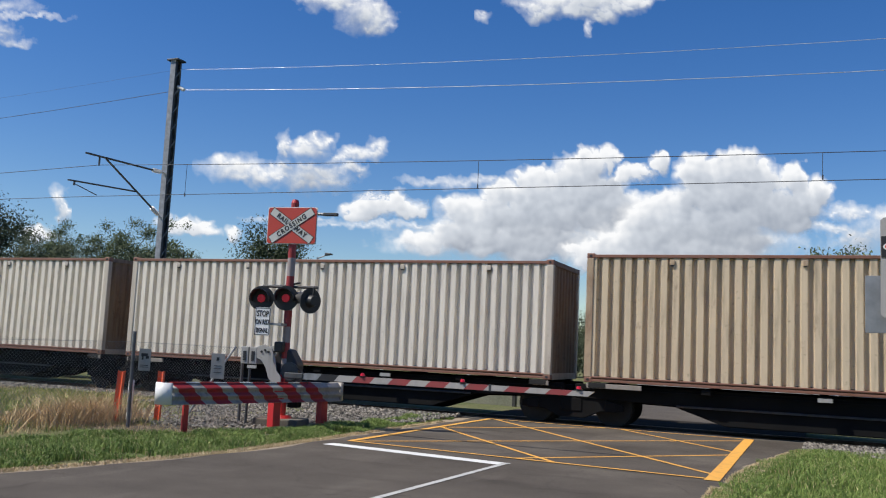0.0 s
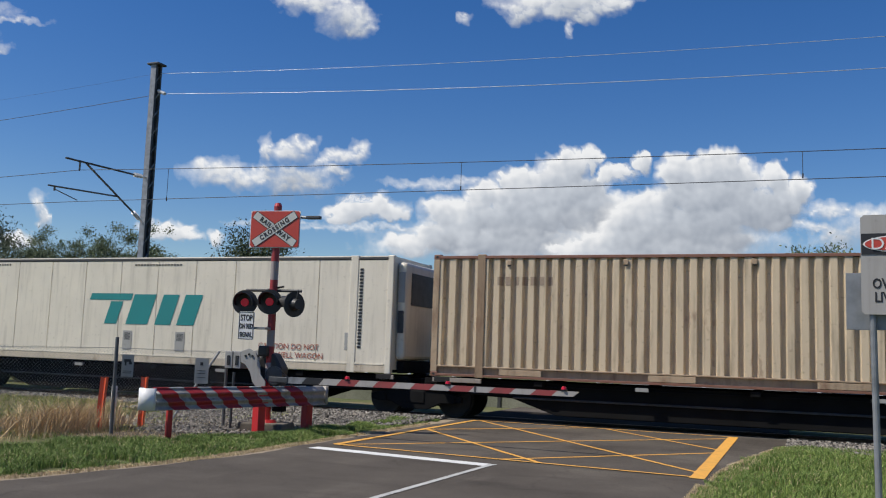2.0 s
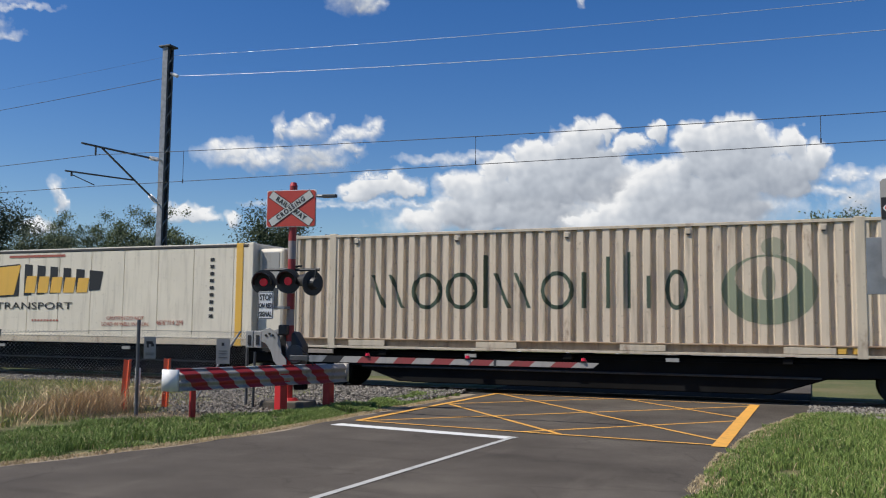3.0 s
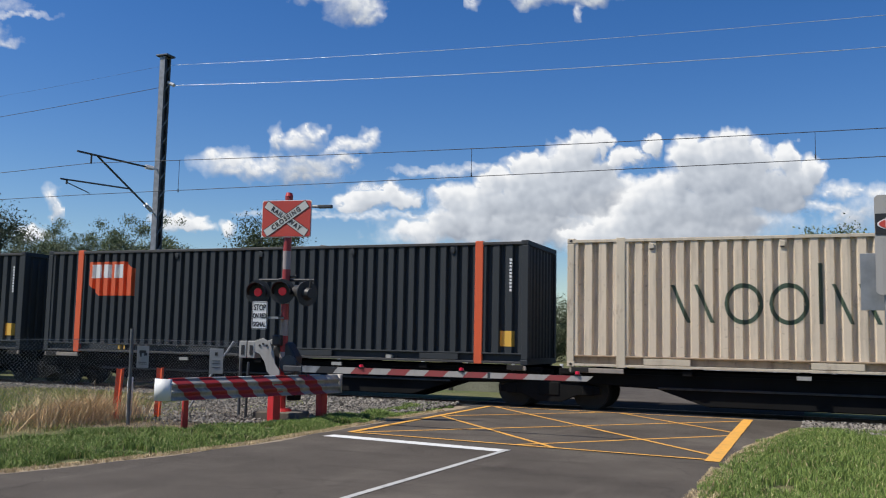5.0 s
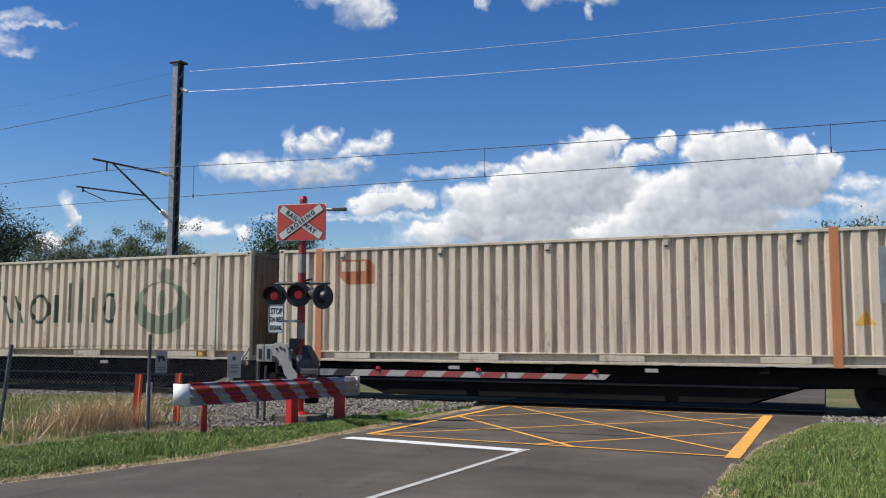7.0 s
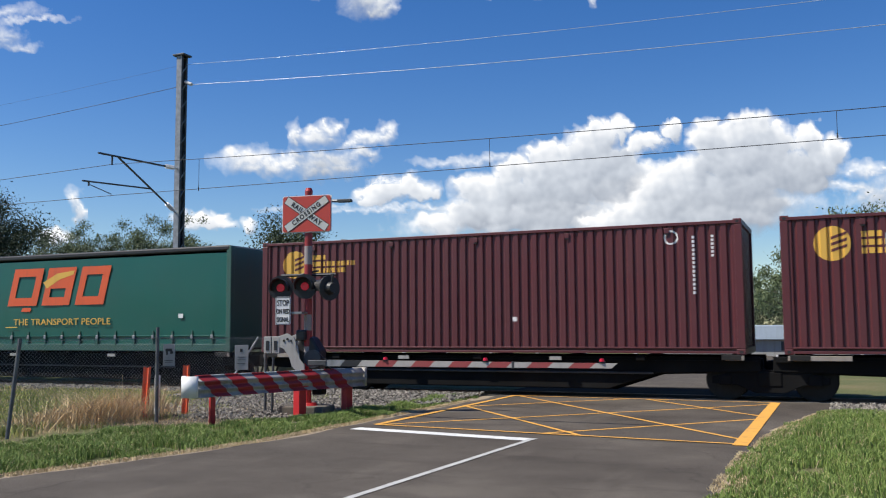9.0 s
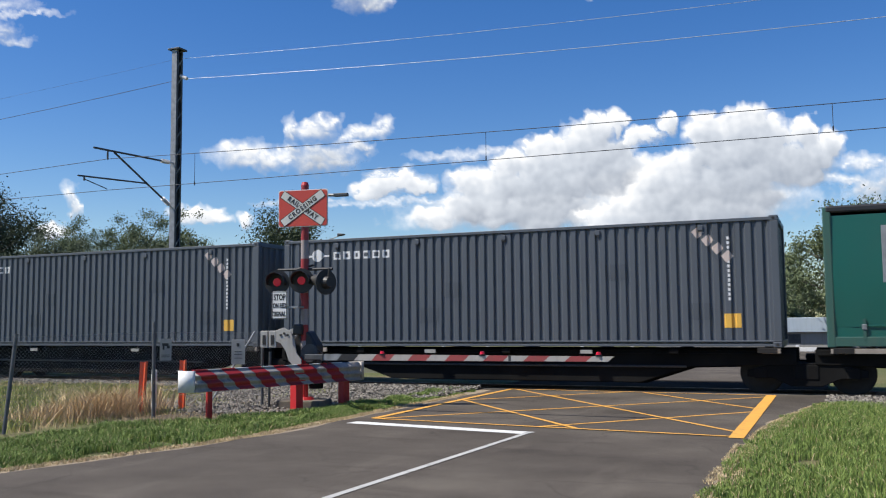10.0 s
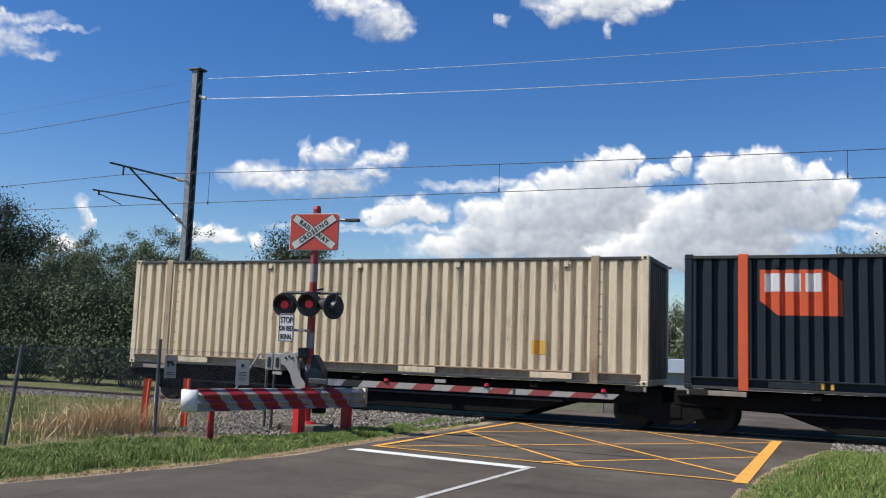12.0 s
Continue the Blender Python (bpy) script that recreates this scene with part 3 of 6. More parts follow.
# ---- painted marks ----
def leaf_words_mark(ob, near):
    """The worn green mark: a row of plain leaning bars, rings and uprights, then a pale round emblem."""
    z0, zx, zt, st = 1.02, 1.84, 2.28, 0.085
    for x in (-5.02, -4.52, -1.78, -1.28):
        decal("leaning_bar", [[(x, zx), (x + st, zx), (x + 0.34 + st, z0), (x + 0.34, z0)]], M_LOGOGREEN, ob, near)
    for cx, r in ((-3.50, 0.39), (-2.60, 0.39), (-0.24, 0.38), (2.44, 0.25)):
        decal("ring", [disc(cx, (z0 + zx) / 2, r, (zx - z0) / 2 + 0.03)], M_LOGOGREEN, ob, near, holes=[disc(cx, (z0 + zx) / 2, r - st, (zx - z0) / 2 - st + 0.02)])
    for x, top in ((-2.03, zt), (0.34, zx), (0.90, zt - 0.1), (1.36, zt), (1.80, zx - 0.1)):
        decal("upright_bar", [bar(x, x + st, z0, top)], M_LOGOGREEN, ob, near)
    cx = 4.33
    decal("emblem_ring", [disc(cx, 1.42, 0.96, 0.74)], M_LOGOLIGHT, ob, near, holes=[disc(cx - 0.05, 1.66, 0.62, 0.46)])
    decal("emblem_leaf", [disc(cx + 0.1, 2.32, 0.24, 0.2)], M_LOGOPALE, ob, near)
    decal("emblem_core", [disc(cx, 1.56, 0.14, 0.36)], M_LOGOPALE, ob, near)


def orange_patch_mark(ob, near, x, z, w, h, patch, bars_mat):
    decal("orange_patch", [[(x, z + h), (x + w * 0.8, z + h), (x + w, z + h * 0.75), (x + w, z), (x + w * 0.22, z), (x, z + 0.32 * h)]], patch, ob, near)
    step = w * 0.25
    near2 = [(a, b - 0.004) for a, b in near]
    for k in range(3):
        decal("patch_bar", [bar(x + 0.06 * w + k * step, x + 0.06 * w + k * step + 0.76 * step, z + 0.52 * h, z + 0.92 * h)], bars_mat, ob, near2)


def code_bars(ob, near, x, z0, z1, mat, n=9, w=0.07):
    """Small upright code that cannot be read: short bars under one another."""
    near2 = [(a, b - 0.003) for a, b in near]
    h = (z1 - z0) / n
    for k in range(n):
        decal("code_bar", [bar(x, x + w, z0 + k * h, z0 + k * h + h * 0.66)], mat, ob, near2)


def plate(ob, near, x, z, w, h, mat, name="plate"):
    decal(name, [bar(x, x + w, z, z + h)], mat, ob, [(a, b - 0.002) for a, b in near])


def reefer(L, H, label, posts, seams, unit=0.62, post_x=6.096, post_mat=None):
    """A smooth-sided insulated container: wall panels between seams, a cooling unit at its forward end."""
    ob = root("refrigerated_container", pose(0, 0, 0), label, "container", "containers of the train")
    W = 1.25
    xe = L / 2 - unit
    for side in (-1, 1):
        edges = [-L / 2 + 0.14] + [s for s in seams] + [xe - 0.14]
        for a, b in zip(edges, edges[1:]):
            part("wall_panel", MB().box(a + 0.008, b - 0.008, min(side * (W - 0.012), side * (W - 0.06)), max(side * (W - 0.012), side * (W - 0.06)), 0.22, H - 0.12), M_OFFWHITE, ob, bevel=0.006)
        part("wall_core", MB().box(-L / 2 + 0.1, xe - 0.1, min(side * (W - 0.04), side * (W - 0.09)), max(side * (W - 0.04), side * (W - 0.09)), 0.1, H - 0.06), posts, ob)
        part("top_rail", MB().box(-L / 2 + 0.1, xe - 0.1, min(side * W, side * (W - 0.1)), max(side * W, side * (W - 0.1)), H - 0.11, H - 0.04), M_DARKRAIL, ob, bevel=0.01)
        part("bottom_rail", MB().box(-L / 2 + 0.1, xe - 0.1, min(side * W, side * (W - 0.1)), max(side * W, side * (W - 0.1)), 0.02, 0.20), M_PALEPOST, ob, bevel=0.01)
        part("rubbing_strip", MB().box(-L / 2 + 0.18, xe - 0.18, min(side * (W + 0.006), side * (W - 0.1)), max(side * (W + 0.006), side * (W - 0.1)), 0.205, 0.235), M_OFFWHITE, ob)
        for x in (-L / 2 + 0.08, xe - 0.08):
            part("corner_post", MB().box(x - 0.08, x + 0.08, min(side * (W + 0.003), side * (W - 0.15)), max(side * (W + 0.003), side * (W - 0.15)), 0.0, H), posts, ob, bevel=0.02)
        for k in (-1, 1):
            part("lifting_post", MB().box(k * post_x - 0.11, k * post_x + 0.11, min(side * (W + 0.004), side * (W - 0.1)), max(side * (W + 0.004), side * (W - 0.1)), 0.0, H - 0.005), post_mat or posts, ob, bevel=0.015)
    part("roof", MB().box(-L / 2 + 0.05, xe - 0.05, -W + 0.05, W - 0.05, H - 0.05, H - 0.01), M_OFFWHITE, ob, bevel=0.01)
    part("floor", MB().box(-L / 2 + 0.05, xe - 0.05, -W + 0.1, W - 0.1, 0.03, 0.15), M_BLACK, ob)
    for x in (-L / 2 + 0.05, xe - 0.05):
        part("end_wall", MB().box(x - 0.045, x + 0.045, -W + 0.14, W - 0.14, 0.1, H - 0.04), M_OFFWHITE, ob, bevel=0.01)
    if unit:
        u = part("cooling_unit", MB().box(xe, L / 2 - 0.03, -W + 0.22, W - 0.22, 0.35, H - 0.15), M_OFFWHITE, ob, "white cooling unit", bevel=0.09)
        part("grille", MB().box(L / 2 - 0.031, L / 2 - 0.01, -0.7, 0.7, 1.7, 2.5), M_DARKSTEEL, u)
        part("side_vent", MB().box(xe + 0.2 * unit, xe + 0.75 * unit, -W + 0.205, -W + 0.23, 1.0, 1.55), M_DARKSTEEL, u)
        part("side_door", MB().box(xe + 0.16 * unit, xe + 0.8 * unit, -W + 0.205, -W + 0.23, 1.75, 2.5), M_GREYBOX, u, bevel=0.02)
        part("fuel_tank", MB().box(xe, L / 2 - 0.08, -0.9, 0.9, 0.02, 0.32), M_BLACK, ob, bevel=0.04)
    return ob, [(-L / 2, -W + 0.008), (L / 2, -W + 0.008)]


def curtain_container(L, H):
    ob = root("curtain_container", pose(0, 0, 0), "green curtain-sided freight container with orange and yellow marks", "container", "containers of the train")
    W = 1.25
    for side in (-1, 1):
        n, m = 90, 16
        vs, fs = [], []
        for j in range(m + 1):
            z = 0.42 + (H - 0.62) * j / m
            for i in range(n + 1):
                x = -L / 2 + 0.16 + (L - 0.32) * i / n
                b = 0.013 * noise.noise((x * 0.9, z * 0.7, side)) + 0.010 * noise.noise((x * 3, z * 0.6, 5)) * (1 - j / m)
                b += 0.022 * math.sin(3.1416 * j / m)
                vs.append((x, side * (W - 0.03 + b), z))
        for j in range(m):
            for i in range(n):
                k = j * (n + 1) + i
                fs.append((k, k + 1, k + n + 2, k + n + 1))
        me = raw_mesh("curtain", vs, fs, M_CURTAIN)
        me.polygons.foreach_set("use_smooth", [True] * len(me.polygons))
        part("curtain", me, M_CURTAIN, ob)
        part("top_rail", MB().box(-L / 2 + 0.05, L / 2 - 0.05, min(side * (W + 0.01), side * (W - 0.12)), max(side * (W + 0.01), side * (W - 0.12)), H - 0.15, H), M_INK, ob, bevel=0.04)
        part("bottom_rail", MB().box(-L / 2 + 0.05, L / 2 - 0.05, min(side * W, side * (W - 0.12)), max(side * W, side * (W - 0.12)), 0.02, 0.22), M_DKGREEN, ob, bevel=0.015)
        for x in (-L / 2 + 0.08, L / 2 - 0.08):
            part("corner_post", MB().box(x - 0.08, x + 0.08, min(side * (W + 0.004), side * (W - 0.16)), max(side * (W + 0.004), side * (W - 0.16)), 0, H - 0.02), M_DKGREEN, ob, bevel=0.02)
        part("curtain_hem", MB().box(-L / 2 + 0.16, L / 2 - 0.16, min(side * (W - 0.035), side * (W - 0.05)), max(side * (W - 0.035), side * (W - 0.05)), 0.20, 0.44), M_CURTAIN, ob)
        if side < 0:
            for k in range(17):
                x = -L / 2 + 0.7 + k * 0.68
                s = part("strap", MB().box(x - 0.028, x + 0.028, -W - 0.006, -W + 0.02, 0.16, 0.58), M_DKGREEN, ob)
                part("buckle", MB().box(x - 0.045, x + 0.045, -W - 0.02, -W + 0.01, 0.36, 0.47), M_GALV, s, bevel=0.01)
                part("hem_fold", MB().box(x + 0.06, x + 0.60, -W - 0.004, -W + 0.02, 0.43, 0.455), M_CURTAIN, ob, bevel=0.008)
    part("roof", MB().box(-L / 2 + 0.05, L / 2 - 0.05, -W + 0.05, W - 0.05, H - 0.06, H - 0.01), M_GREYBOX, ob)
    part("floor", MB().box(-L / 2 + 0.05, L / 2 - 0.05, -W + 0.1, W - 0.1, 0.04, 0.2), M_BLACK, ob)
    for k in (-1, 1):
        part("end_wall", MB().box(min(k * (L / 2 - 0.02), k * (L / 2 - 0.09)), max(k * (L / 2 - 0.02), k * (L / 2 - 0.09)), -W + 0.15, W - 0.15, 0.1, H - 0.05), M_DKGREEN, ob, bevel=0.01)
    near = [(-L / 2, -W - 0.014), (L / 2, -W - 0.014)]
    # three leaning outlined blocks with a yellow sweep, and a line of words
    blocks = [bar(-2.2, -1.0, 1.36, 2.48, 0.28), bar(-0.80, 0.30, 1.36, 2.48, 0.28), bar(0.52, 1.62, 1.36, 2.48, 0.28)]
    decal("leaning_mark", blocks, M_ORANGEPAINT, ob, near, holes=[bar(-1.90, -1.20, 1.60, 2.24, 0.16), bar(-0.5, 0.10, 1.60, 1.86, 0.06), bar(0.82, 1.42, 1.60, 2.24, 0.16)])
    decal("block_tail", [bar(-1.62, -1.25, 1.18, 1.30, 0.05)], M_ORANGEPAINT, ob, near)
    near_b = [(a, b - 0.004) for a, b in near]
    decal("yellow_sweep", [[(-0.75, 2.05), (-0.2, 2.3), (0.5, 2.38), (0.45, 2.26), (-0.1, 2.12), (-0.6, 1.86)]], M_YELLOWVINYL, ob, near_b)
    words("slogan", "THE TRANSPORT PEOPLE", 0.27, M_YELLOWVINYL, ob, pose(0.0, -W - 0.020, 0.86, 90), "yellow lettering", 1.25)
    decal("slogan_rule", [bar(-2.25, -1.75, 0.70, 0.73)], M_YELLOWVINYL, ob, near_b)
    plate(ob, near, 4.35, 0.93, 0.16, 0.12, M_WHITEVINYL, "label")
    return ob


# the train from its head to its tail: x of the forward end at 0 s
# cream and off-white boxes at the head
M_FADEDMARK = paint("faded_brown_lettering", (0.36, 0.27, 0.19), 0.5, 0.4)
c1, nr = container(L48, 2.9, M_CREAM, M_RUSTRAIL, M_CREAMPOST, "cream corrugated long freight container with rusted rails", 0.262, inner=False, base=0.14, ends=M_SHADEDEND, castings=M_RUSTRAIL, bottom=M_RUSTRAIL)
set_out(c1, 9.85, L48)
put_wagon(9.85, L48, S, S)
M_WHITEPOST = paint("rusty_white_posts", (0.52, 0.46, 0.38), 0.5, 0.55)
M_WHITEBOX = paint("offwhite_box_paint", (0.74, 0.68, 0.58), 0.42, 0.0)
cw, nr = container(L40, 2.75, M_WHITEBOX, M_RUSTRAIL, M_WHITEPOST, "off-white corrugated freight container with rust-brown frame", 0.258, inner=False, base=0.14, castings=M_RUSTRAIL, ends=M_SHADEDEND, bottom=M_RUSTRAIL)
set_out(cw, -5.55, L40)
put_wagon(-5.55, L40, S, S)
set_out(copy_thing(cw, pose(0, 0, 0)), -18.6, L40)
put_wagon(-18.6, L40, S, O)
c2, nr = container(L48, 2.9, M_CREAM, M_RUSTRAIL, M_CREAMPOST, "cream corrugated long container with rusted posts and faded mark", inner_mat=M_BROWNPOST, ends=M_SHADEDEND, castings=M_RUSTRAIL)
for k in range(11):
    plate(c2, nr, -5.75 + 0.205 * k, 2.17 + 0.02 * (k % 2), 0.13 + 0.02 * (k % 3), 0.24, M_FADEDMARK, "faded_mark")
plate(c2, nr, -5.7, 1.90, 1.5, 0.06, M_FADEDMARK, "faded_line")
plate(c2, nr, -5.75, 2.52, 0.45, 0.10, M_FADEDMARK, "faded_line")
set_out(c2, -32.2, L48)
put_wagon(-32.2, L48, O, S)
c3, nr = container(L48, 2.9, M_CREAM, M_RUSTRAIL, M_CREAMPOST, "cream corrugated long container with brown stained posts", inner_mat=M_BROWNPOST, ends=M_SHADEDEND, castings=M_RUSTRAIL)
for k in range(7):
    plate(c3, nr, -5.7 + 0.2 * k, 2.17, 0.12, 0.2, M_FADEDMARK, "faded_mark")
set_out(c3, -47.6, L48)
put_wagon(-47.6, L48, S, S)

# white cooled container with teal blocks
r1, nr = reefer(14.9, 2.9, "off-white refrigerated container with a large teal mark", M_OFFWHITE, [-6.3, -4.9, -3.65, -2.4, -1.15, 0.1, 1.35, 2.6, 3.85, 5.1, 6.2], 0.28)
zb = 1.05
for x, w in ((-1.64, 0.42), (-0.90, 0.74), (0.08, 0.52), (0.80, 0.56)):
    decal("teal_block", [bar(x, x + w, zb, zb + (0.62 if x < -1 else 0.82), 0.20 if x < -1 else 0.26)], M_TEAL, r1, nr)
decal("teal_sweep", [bar(-2.2, -0.75, zb + 0.66, zb + 0.84, 0.06)], M_TEAL, r1, nr)
words("caution_line", "CAUTION DO NOT", 0.20, M_REDTEXT, r1, pose(4.3, -1.252, 0.58, 90), "red lettering")
words("caution_line", "LOAD IN WELL WAGON", 0.20, M_REDTEXT, r1, pose(4.2, -1.252, 0.36, 90), "red lettering")
for x in (-0.95, 0.8):
    plate(r1, nr, x, 0.35, 0.3, 0.52, M_GREYBOX, "worn_patch")
    plate(r1, nr, x + 0.05, 0.62, 0.2, 0.2, M_DARKSTEEL, "patch_mark")
plate(r1, nr, 5.9, 0.55, 0.28, 0.42, M_GREYBOX, "data_plate")
code_bars(r1, nr, 6.25, 0.6, 2.6, M_INK, 24, 0.10)
for k in range(7):
    plate(r1, nr, -5.9 + k * 0.1, 2.68, 0.05, 0.05, M_INK, "code_dot")
for k in range(16):
    plate(r1, nr, -0.7 + k * 0.1, 2.66, 0.07, 0.04, M_INK, "code_dot")
set_out(r1, -63.0, 14.9)
put_wagon(-63.15, 14.75, S, S)

# cream boxes with the green mark
w1, nr = container(L48, 2.9, M_PALE, M_PALEPOST, M_PALEPOST, "cream corrugated long container with a large worn green mark", 0.297, bottom=M_CREAMPOST, ends=M_SHADEDEND)
leaf_words_mark(w1, nr)
plate(w1, nr, -5.3, 0.10, 0.5, 0.14, M_YELLOWVINYL, "yellow_plate")
plate(w1, nr, 5.4, 0.10, 0.6, 0.14, M_YELLOWVINYL, "yellow_plate")
set_out(w1, -79.1, L48)
put_wagon(-79.1, L48, S, S)

# white cooled container with yellow posts
r2, nr = reefer(14.75, 2.75, "white refrigerated container with yellow posts and a yellow painted mark", M_OFFWHITE, [-6.3, -5.0, -3.8, -2.6, -1.4, -0.2, 1.0, 2.2, 3.4, 4.6, 5.9], unit=0.85, post_mat=M_YELLOWVINYL)
near_b = [(a, b - 0.004) for a, b in nr]
decal("dark_shadow_block", [[(-2.9, 1.30), (1.35, 1.52), (1.45, 2.05), (-1.7, 2.32), (-2.9, 2.25)]], M_INK, r2, nr,
      holes=[bar(-1.75 + k * 0.5, -1.55 + k * 0.5, 1.2, 2.5) for k in range(6)])
for block in [[(-2.85, 1.36), (-1.95, 1.40), (-1.72, 2.28), (-2.95, 2.20)]] + [bar(-1.52 + k * 0.5, -1.12 + k * 0.5, 1.45, 1.95 - 0.02 * k, 0.06) for k in range(5)]:
    decal("yellow_block", [block], M_YELLOWVINYL, r2, near_b)
words("trade_line", "TRANSPORT", 0.28, M_INK, r2, pose(-1.15, -1.252, 1.06, 90), "black lettering", 1.9)
for x, t in ((-4.6, "CAUTION DO NOT"), (2.3, "CAUTION DO NOT")):
    words("caution_line", t, 0.15, M_REDTEXT, r2, pose(x, -1.252, 0.72, 90), "red lettering")
    words("caution_line", "LOAD IN WELL WAGON", 0.15, M_REDTEXT, r2, pose(x, -1.252, 0.55, 90), "red lettering")
for x in (-5.6, 3.85):
    words("length_line", "46'6\"/14.2M", 0.19, M_REDTEXT, r2, pose(x, -1.252, 0.60, 90), "red lettering")
plate(r2, nr, -2.2, 2.50, 2.2, 0.07, M_REDTEXT, "red_rule")
for k in range(9):
    plate(r2, nr, 5.15, 0.75 + 0.19 * k, 0.13, 0.09, M_INK, "code_bar")
for k in range(9):
    plate(r2, nr, -1.2 + 0.12 * k, 0.62, 0.08, 0.05, M_REDTEXT, "small_print")
set_out(r2, -94.05, 14.75)
put_wagon(-94.05, 14.75, S, S)
r3, nr = reefer(14.75, 2.72, "plain white refrigerated container", M_OFFWHITE, [-6.3, -5.0, -3.8, -2.6, -1.4, -0.2, 1.0, 2.2, 3.4, 4.6, 5.9])
code_bars(r3, nr, 5.3, 0.7, 2.3, M_INK, 12, 0.1)
set_out(r3, -109.7, 14.75)
put_wagon(-109.7, 14.75, S, S)
set_out(copy_thing(w1, pose(0, 0, 0)), -125.75, L48)
put_wagon(-125.75, L48, S, S)


def charcoal_box(mat, label):
    ob, near = container(L48, 2.9, mat, M_DARKRAIL, mat, label, inner_mat=M_ORANGEPAINT)
    orange_patch_mark(ob, near, -5.76, 1.60, 1.60, 0.96, M_ORANGEPAINT, M_WHITEVINYL)
    plate(ob, near, 6.62, 0.42, 0.34, 0.36, M_YELLOWVINYL, "yellow_plate")
    code_bars(ob, near, 6.85, 1.7, 2.5, M_WHITEVINYL, 10, 0.06)
    plate(ob, near, -4.95, 0.10, 0.6, 0.13, M_YELLOWVINYL, "yellow_plate")
    for k in range(3):
        plate(ob, near, -1.5 + 2.6 * k, 0.04, 0.28, 0.12, M_GREYBOX, "pocket_plate")
    return ob


s1 = charcoal_box(M_CHARCOAL, "charcoal corrugated long container with orange posts and an orange mark")
set_out(s1, -141.3, L48)
put_wagon(-141.3, L48, S, S)
set_out(copy_thing(s1, pose(0, 0, 0)), -156.85, L48)
put_wagon(-156.85, L48, S, S)
set_out(copy_thing(w1, pose(0, 0, 0)), -172.4, L48)
put_wagon(-172.4, L48, S, S)
sc, nr = container(L48, 2.9, M_PALE, M_PALEPOST, M_PALEPOST, "pale cream corrugated long container with faded orange posts and mark", 0.297, inner_mat=M_FADEDORANGE, ends=M_SHADEDEND)
orange_patch_mark(sc, nr, -5.5, 1.95, 1.0, 0.62, M_FADEDORANGE, M_PALE)
decal("warning_triangle", [[(6.42, 0.88), (6.82, 0.88), (6.62, 1.18)]], M_YELLOWVINYL, sc, nr)
plate(sc, nr, 4.6, 0.09, 0.7, 0.2, M_PALEPOST, "plate")
set_out(sc, -188.0, L48)
put_wagon(-188.0, L48, S, S)
set_out(copy_thing(w1, pose(0, 0, 0)), -203.5, L48)
put_wagon(-203.5, L48, S, O)

# maroon boxes
m1, nr = container(L40, 2.9, M_MAROON, M_MAROON, M_MAROON, "maroon corrugated freight container with a round yellow mark", 0.222, 0.042, False, 0.16)
decal("yellow_disc", [disc(-5.10, 2.28, 0.36)], M_YELLOWVINYL, m1, nr)
nr2 = [(a, b - 0.004) for a, b in nr]
for k in range(3):
    decal("disc_bar", [[(-5.12, 2.10 + 0.13 * k), (-4.82, 2.20 + 0.13 * k), (-4.82, 2.26 + 0.13 * k), (-5.12, 2.16 + 0.13 * k)]], M_MAROON, m1, nr2)
for k in range(3):
    decal("name_bars", [bar(-4.55 + 0.14 * j, -4.45 + 0.14 * j, 2.05 + 0.17 * k, 2.17 + 0.17 * k) for j in range((7, 9, 3)[k])], M_YELLOWVINYL, m1, nr)
code_bars(m1, nr, 5.05, 1.3, 2.6, M_WHITEVINYL, 14, 0.06)
code_bars(m1, nr, 5.45, 2.1, 2.6, M_WHITEVINYL, 6, 0.06)
decal("round_badge", [disc(4.6, 2.55, 0.16)], M_WHITEVINYL, m1, nr2, holes=[disc(4.6, 2.55, 0.12)])
plate(m1, nr, 0.9, 0.75, 0.12, 0.1, M_WHITEVINYL, "label")
for xr, fr, rr in ((-219.15, O, S), (-232.3, S, S), (-245.25, S, O)):
    set_out(m1 if xr == -219.15 else copy_thing(m1, pose(0, 0, 0)), xr, L40)
    put_wagon(xr, L40, fr, rr)
q1 = curtain_container(L40, 2.9)
set_out(q1, -258.45, L40)
put_wagon(-258.45, L40, O, S)

# blue-grey boxes
M_GREYPATCH = paint("darker_grey_patch", (0.060, 0.072, 0.089), 0.25, 0, 0.5, (0.05, 0.045, 0.04))
M_PALEMARK = paint("weathered_pink_white", (0.55, 0.46, 0.42), 0.4)
g1, nr = container(L40, 2.78, M_GREY, M_GREY, M_GREY, "blue-grey corrugated freight container with white marks", 0.222, 0.042, False, 0.15)
decal("name_bars", [bar(-4.62 + 0.28 * k, -4.42 + 0.28 * k, 2.22, 2.42) for k in range(6)], M_WHITEVINYL, g1, nr, holes=[bar(-4.57 + 0.28 * k, -4.47 + 0.28 * k, 2.27, 2.37) for k in range(6)])
decal("round_badge", [disc(-5.10, 2.34, 0.16), bar(-5.54, -4.75, 2.30, 2.35)], M_WHITEVINYL, g1, nr)
nr2 = [(a, b - 0.004) for a, b in nr]
decal("slanted_patch", [[(4.30, 2.52), (4.42, 2.66), (5.22, 2.66), (5.22, 1.92), (5.05, 1.78), (4.85, 1.84)]], M_GREYPATCH, g1, nr)
decal("slanted_bars", [[(4.32 + 0.2 * k, 2.50 - 0.18 * k), (4.48 + 0.2 * k, 2.62 - 0.18 * k), (4.58 + 0.2 * k, 2.48 - 0.18 * k), (4.44 + 0.2 * k, 2.34 - 0.18 * k)] for k in range(4)], M_PALEMARK, g1, nr2)
plate(g1, nr, 4.95, 0.42, 0.35, 0.30, M_YELLOWVINYL, "yellow_plate")
code_bars(g1, nr, 5.05, 1.0, 2.4, M_WHITEVINYL, 14, 0.05)
